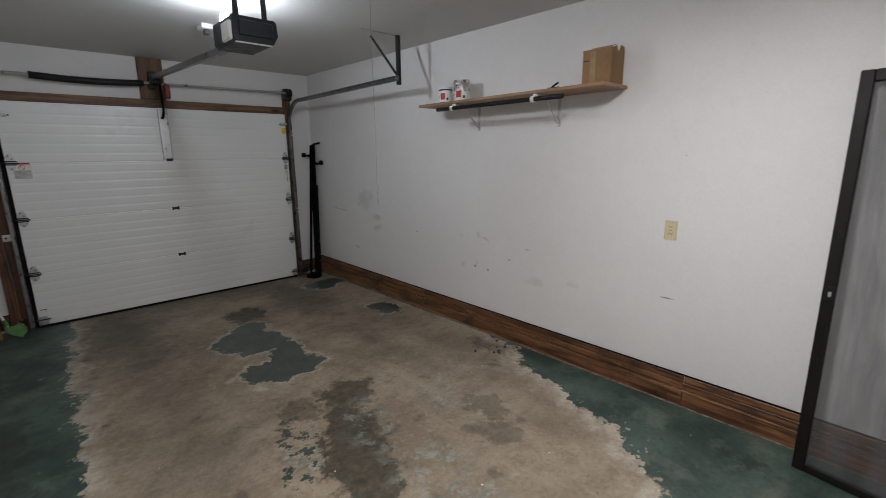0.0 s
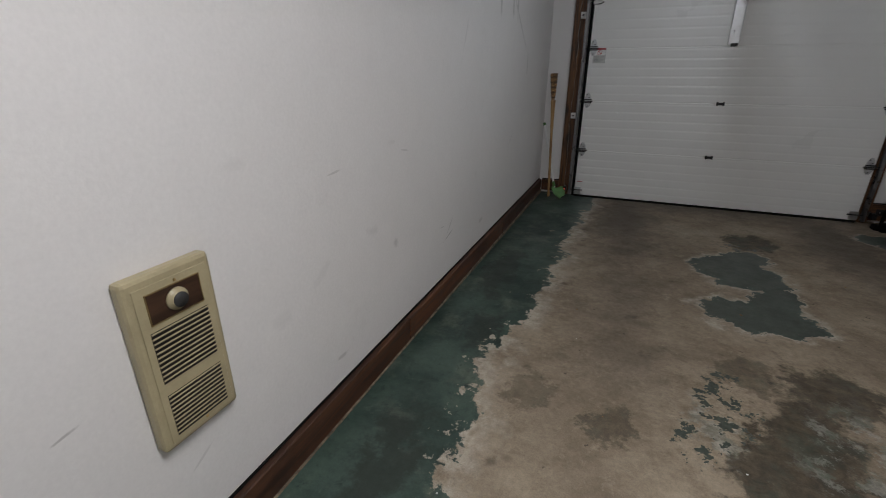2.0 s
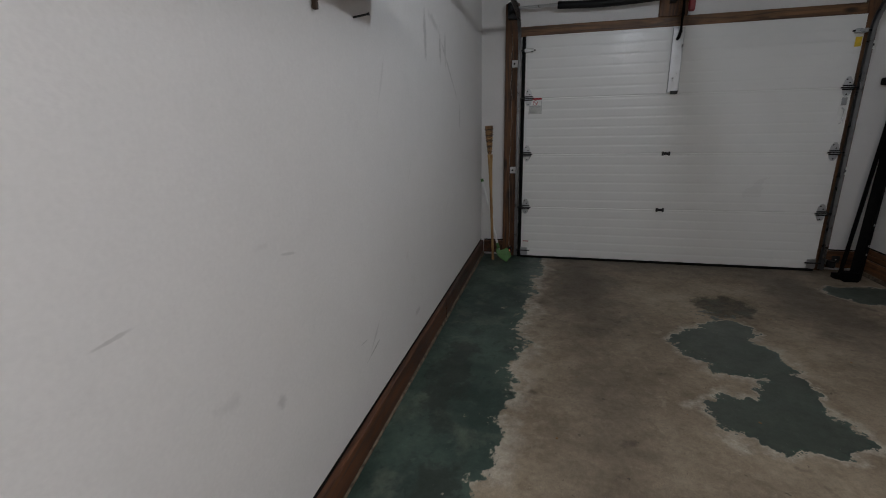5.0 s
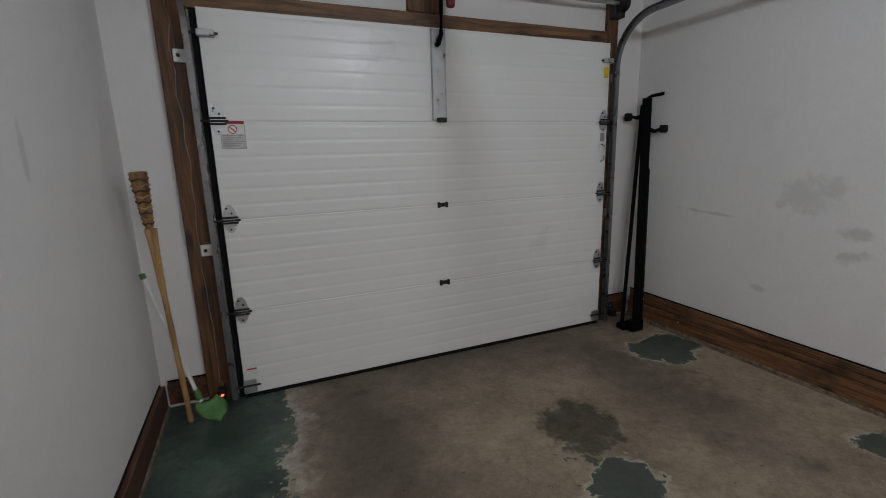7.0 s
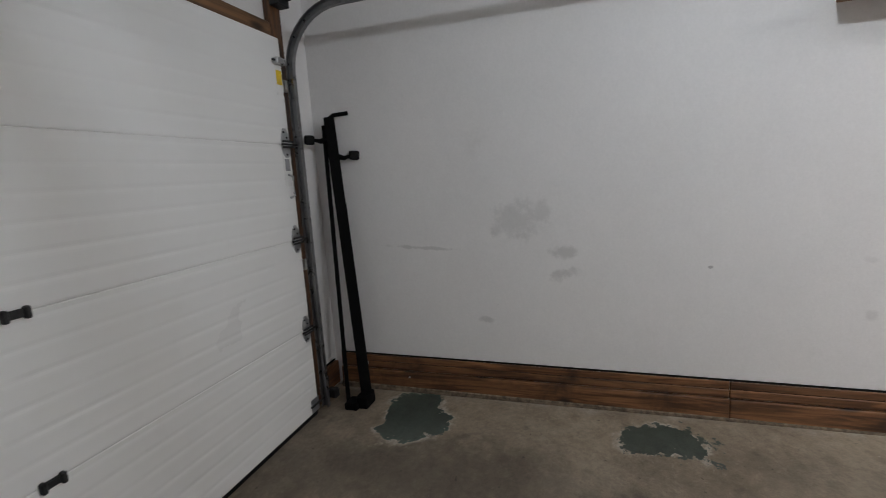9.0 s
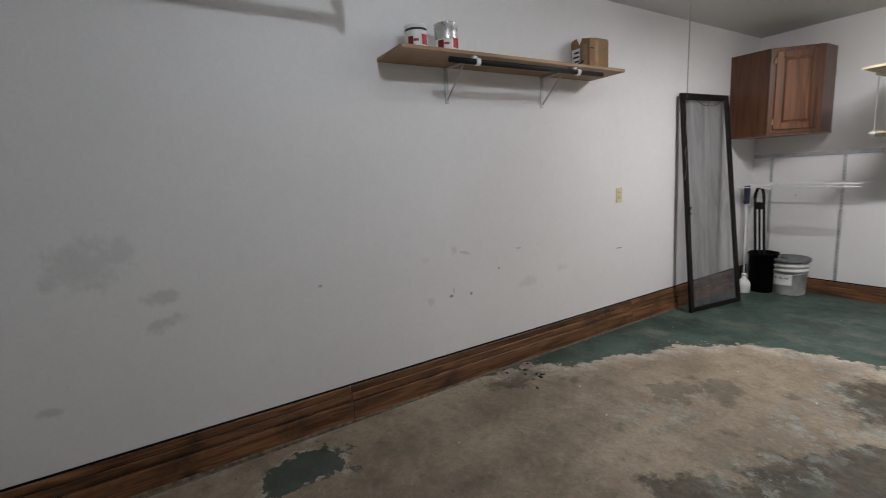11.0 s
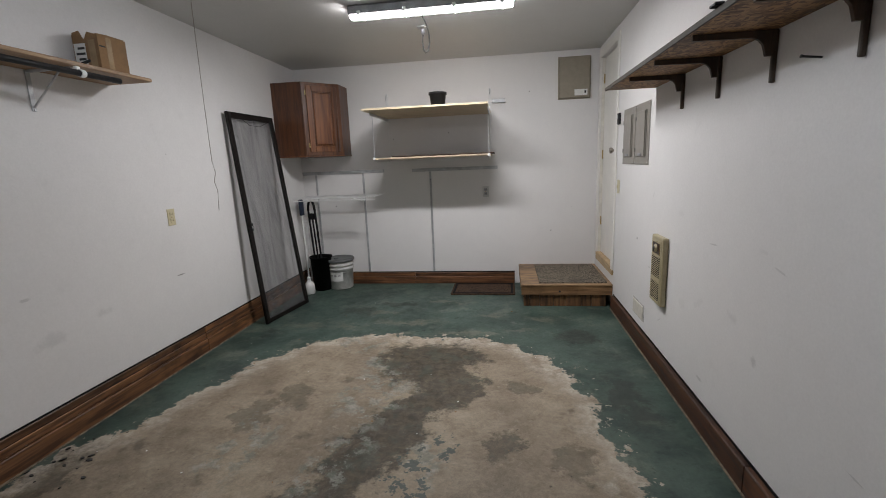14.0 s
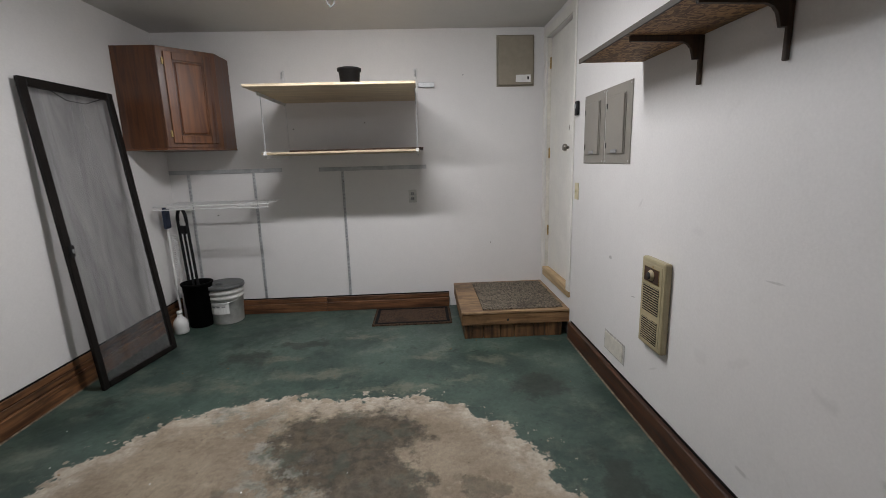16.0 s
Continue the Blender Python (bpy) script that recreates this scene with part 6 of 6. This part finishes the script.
# ---- front corners ----
def bed_rails():
    """Two black angle-steel bars with casters, folded and leaning in the corner."""
    r = thing("bed_frame_rails", "folded black steel bed frame leaning in the corner", "bed frame", (2.5, 5.3, 0))
    foot, head = Vector((2.548, 5.300, -0.02)), Vector((2.672, 5.455, 1.655))
    d = (head - foot).normalized()
    side = Vector((0.55, -0.83, 0)).normalized()
    side = (side - d * side.dot(d)).normalized()
    out = d.cross(side).normalized()

    def bar(p, q, w, t, parent=None, label=""):
        bm = bmesh.new()
        vs = []
        for o in (p, q):
            for a, b in ((-w, -t), (w, -t), (w, t), (-w, t)):
                vs.append(bm.verts.new(o + side * a + out * b))
        for f in ((0, 1, 2, 3), (7, 6, 5, 4), (0, 4, 5, 1), (1, 5, 6, 2), (2, 6, 7, 3), (3, 7, 4, 0)):
            bm.faces.new([vs[i] for i in f])
        bmesh.ops.bevel(bm, geom=list(bm.edges), offset=0.002, segments=1, affect="EDGES")
        return bm
    under(part("main_bar", bar(foot + side * 0.004, head + side * 0.004, 0.030, 0.016), M_BLACKSAT, r), r)
    under(part("angle_flange", bar(foot + side * 0.034 + out * 0.020, head + side * 0.034 + out * 0.020 - d * 0.5, 0.004, 0.02), M_BLACKSAT, r), r)
    under(part("second_bar", bar(foot - side * 0.105 + out * 0.02, head - side * 0.030 - d * 0.04 + out * 0.02, 0.012, 0.012), M_BLACKSAT, r), r)
    under(part("second_foot", box((foot.x - 0.115, foot.y + 0.005, floor_z(5.3)), (foot.x - 0.02, foot.y + 0.085, 0.012), 0.004), M_BLACKSAT, r), r)
    under(part("top_hook", tube([head - d * 0.01, head + side * 0.03 + d * 0.012, head + side * 0.115 + d * 0.02], 0.012, 8), M_BLACKSAT, r), r)
    for s, dz, ln in ((1, 0.225, 0.12), (-1, 0.12, 0.12)):
        p = head - d * dz
        q = p + side * s * ln
        arm = under(part("caster_arm", tube([p + side * s * 0.03, p + side * s * 0.06 - d * 0.012, q - side * s * 0.02], 0.011, 8, [0.016, 0.014, 0.008]), M_BLACKSAT, r), r)
        part("caster", box((-0.026, -0.022, -0.026), (0.026, 0.022, 0.026), 0.009, Matrix.Translation(q) @ pose(0, 0, 0, 10, 0, -35), 2), M_RUBBER_AND_SHADE, arm, "black rubber caster")
    under(part("foot_bracket", box((2.46, 5.25, floor_z(5.3)), (2.57, 5.32, 0.05), 0.006), M_BLACKSAT, r), r)
    for k in (0.10, 0.16, 0.30):
        under(part("chip", box((-0.004, -0.004, -0.008), (0.004, 0.004, 0.008), 0.001, Matrix.Translation(foot + d * (0.1 + 1.2 * k) + side * 0.038 + out * 0.018)), M_GALV, r, "bare metal chip"), r)


bed_rails()

# tiki torch
tt = thing("tiki_torch", "bamboo garden torch leaning in the corner", "garden torch", (-0.47, 5.33, 0.0))
foot, head = Vector((-0.460, 5.40, -0.03)), Vector((-0.492, 5.29, 1.27))
d = (head - foot).normalized()
for k in range(3):
    off = Vector((0.012 * math.cos(2.1 * k), 0.012 * math.sin(2.1 * k), 0))
    n = 16
    pts = [foot + d * (1.04 * i / n) + off * (0.25 + 4.0 * max(0, i / n - 0.72)) for i in range(n + 1)]
    under(part("bamboo_strip", tube(pts, 0.010, 8, [0.0105 + (0.002 if i % 4 == 0 else 0) for i in range(n + 1)]), M_BAMBOO, tt), tt)
zq = d.to_track_quat("Z", "Y").to_matrix().to_4x4()
bk = under(part("basket", lathe([(0, 0), (0.016, 0), (0.024, 0.06), (0.033, 0.20), (0.036, 0.25), (0.026, 0.25), (0.026, 0.2), (0, 0.19)], 16, Matrix.Translation(foot + d * 1.045) @ zq), M_TORCH, tt, "woven bamboo basket"), tt)
for k in range(9):
    z = 0.02 + 0.025 * k
    r_ = 0.018 + 0.016 * min(1, z / 0.2)
    part("weave", tube([Matrix.Translation(foot + d * 1.045) @ zq @ Vector((r_ * 1.04 * math.cos(radians(a)), r_ * 1.04 * math.sin(radians(a)), z + 0.004 * math.sin(radians(4 * a + 180 * (k % 2))))) for a in range(0, 361, 15)], 0.004, 5), M_BAMBOO if k % 2 else M_BRKT_WOOD, bk)

# little garden spade
sp = thing("toy_spade", "green plastic spade with a white handle", "spade", (-0.36, 5.33, 0.0))
f = Vector((-0.400, 5.385, 0.075))
h = Vector((-0.590, 5.52, 0.75))
under(part("handle", tube([f, h], 0.010, 10), M_WHITEPL, sp, "white handle"), sp)
under(part("collar", tube([f + (h - f) * 0.02, f + (h - f) * 0.10], 0.016, 12), M_GREEN, sp), sp)
under(part("grip", tube([h - (h - f) * 0.03, h + (h - f) * 0.01], 0.014, 10), M_GREEN, sp), sp)
bm = bmesh.new()
g_ = []
for j in range(9):
    v = j / 8
    row = []
    for i in range(7):
        u_ = i / 6 * 2 - 1
        wd = 0.068 * math.sqrt(max(0.05, 1 - (2 * v - 0.85) ** 2 / 1.4))
        row.append(bm.verts.new((-0.345 + u_ * wd * 0.95 + 0.05 * (v - 0.5), 5.345 - 0.02 * v + 0.4 * wd * u_, -0.018 + 0.115 * (1 - v) - 0.02 * (1 - u_ * u_) + 0.012)))
    g_.append(row)
for j in range(8):
    for i in range(6):
        bm.faces.new((g_[j][i], g_[j][i + 1], g_[j + 1][i + 1], g_[j + 1][i]))
ob = under(part("blade", bm, M_GREEN, sp, "green scoop", True), sp)
so_ = ob.modifiers.new("thickness", "SOLIDIFY")
so_.thickness = 0.004


for ob in list(scene.objects):
    if ob.parent is None and ob.name in ("tiki_torch", "toy_spade", "pull_cord"):
        ob.location.x += 0.03 if ob.name != "pull_cord" else 0.013

# ---- small litter on the floor ----
rnd = random.Random(11)


def litter(name, label, category, spots, mat_, size):
    bm = bmesh.new()
    for x, y in spots:
        s = size * rnd.uniform(0.5, 1.3)
        m_ = Matrix.Translation((x, y, floor_z(y) + 0.002)) @ pose(0, 0, 0, rnd.uniform(-12, 12), rnd.uniform(-12, 12), rnd.uniform(0, 360))
        vs = [bm.verts.new(m_ @ Vector((s * rnd.uniform(0.6, 1.1) * math.cos(a), 0.6 * s * math.sin(a), 0.0))) for a in (0, 1.1, 2.3, 3.3, 4.4, 5.4)]
        up = [bm.verts.new(v.co + Vector((0, 0, s * 0.35))) for v in vs]
        bm.faces.new(up)
        for i in range(6):
            bm.faces.new((vs[i], vs[(i + 1) % 6], up[(i + 1) % 6], up[i]))
    tagged(finish(name, bm, mat_), label, category, kind="stuff")


litter("dark_crumbs", "dark dry crumbs on the bare concrete", "litter", [(2.69, 2.30), (2.64, 2.32), (2.63, 2.22), (2.66, 2.12), (2.48, 2.16), (2.51, 2.18), (2.37, 2.31), (2.42, 2.38), (2.46, 1.96), (2.60, 2.03), (2.60, 2.20), (2.55, 2.24)] + [(2.55 + rnd.gauss(0, 0.07), 2.20 + rnd.gauss(0, 0.14)) for _ in range(4)], M_INK, 0.013)
litter("white_chips", "white paint chips on the floor", "litter", [(0.231, 2.49), (1.72, -0.32), (2.30, 1.05), (2.45, 0.75), (1.9, 0.7), (0.9, 1.2), (0.2, 0.9), (2.2, 3.0)] + [(rnd.uniform(-0.3, 2.5), rnd.uniform(-0.6, 2.5)) for _ in range(12)], M_PAPER, 0.005)
litter("brown_chips", "small brown leaf bits on the floor", "litter", [(2.36, 2.75), (0.395, 1.95)] + [(rnd.uniform(-0.4, 2.5), rnd.uniform(-0.6, 4.8)) for _ in range(24)], M_CARD, 0.007)
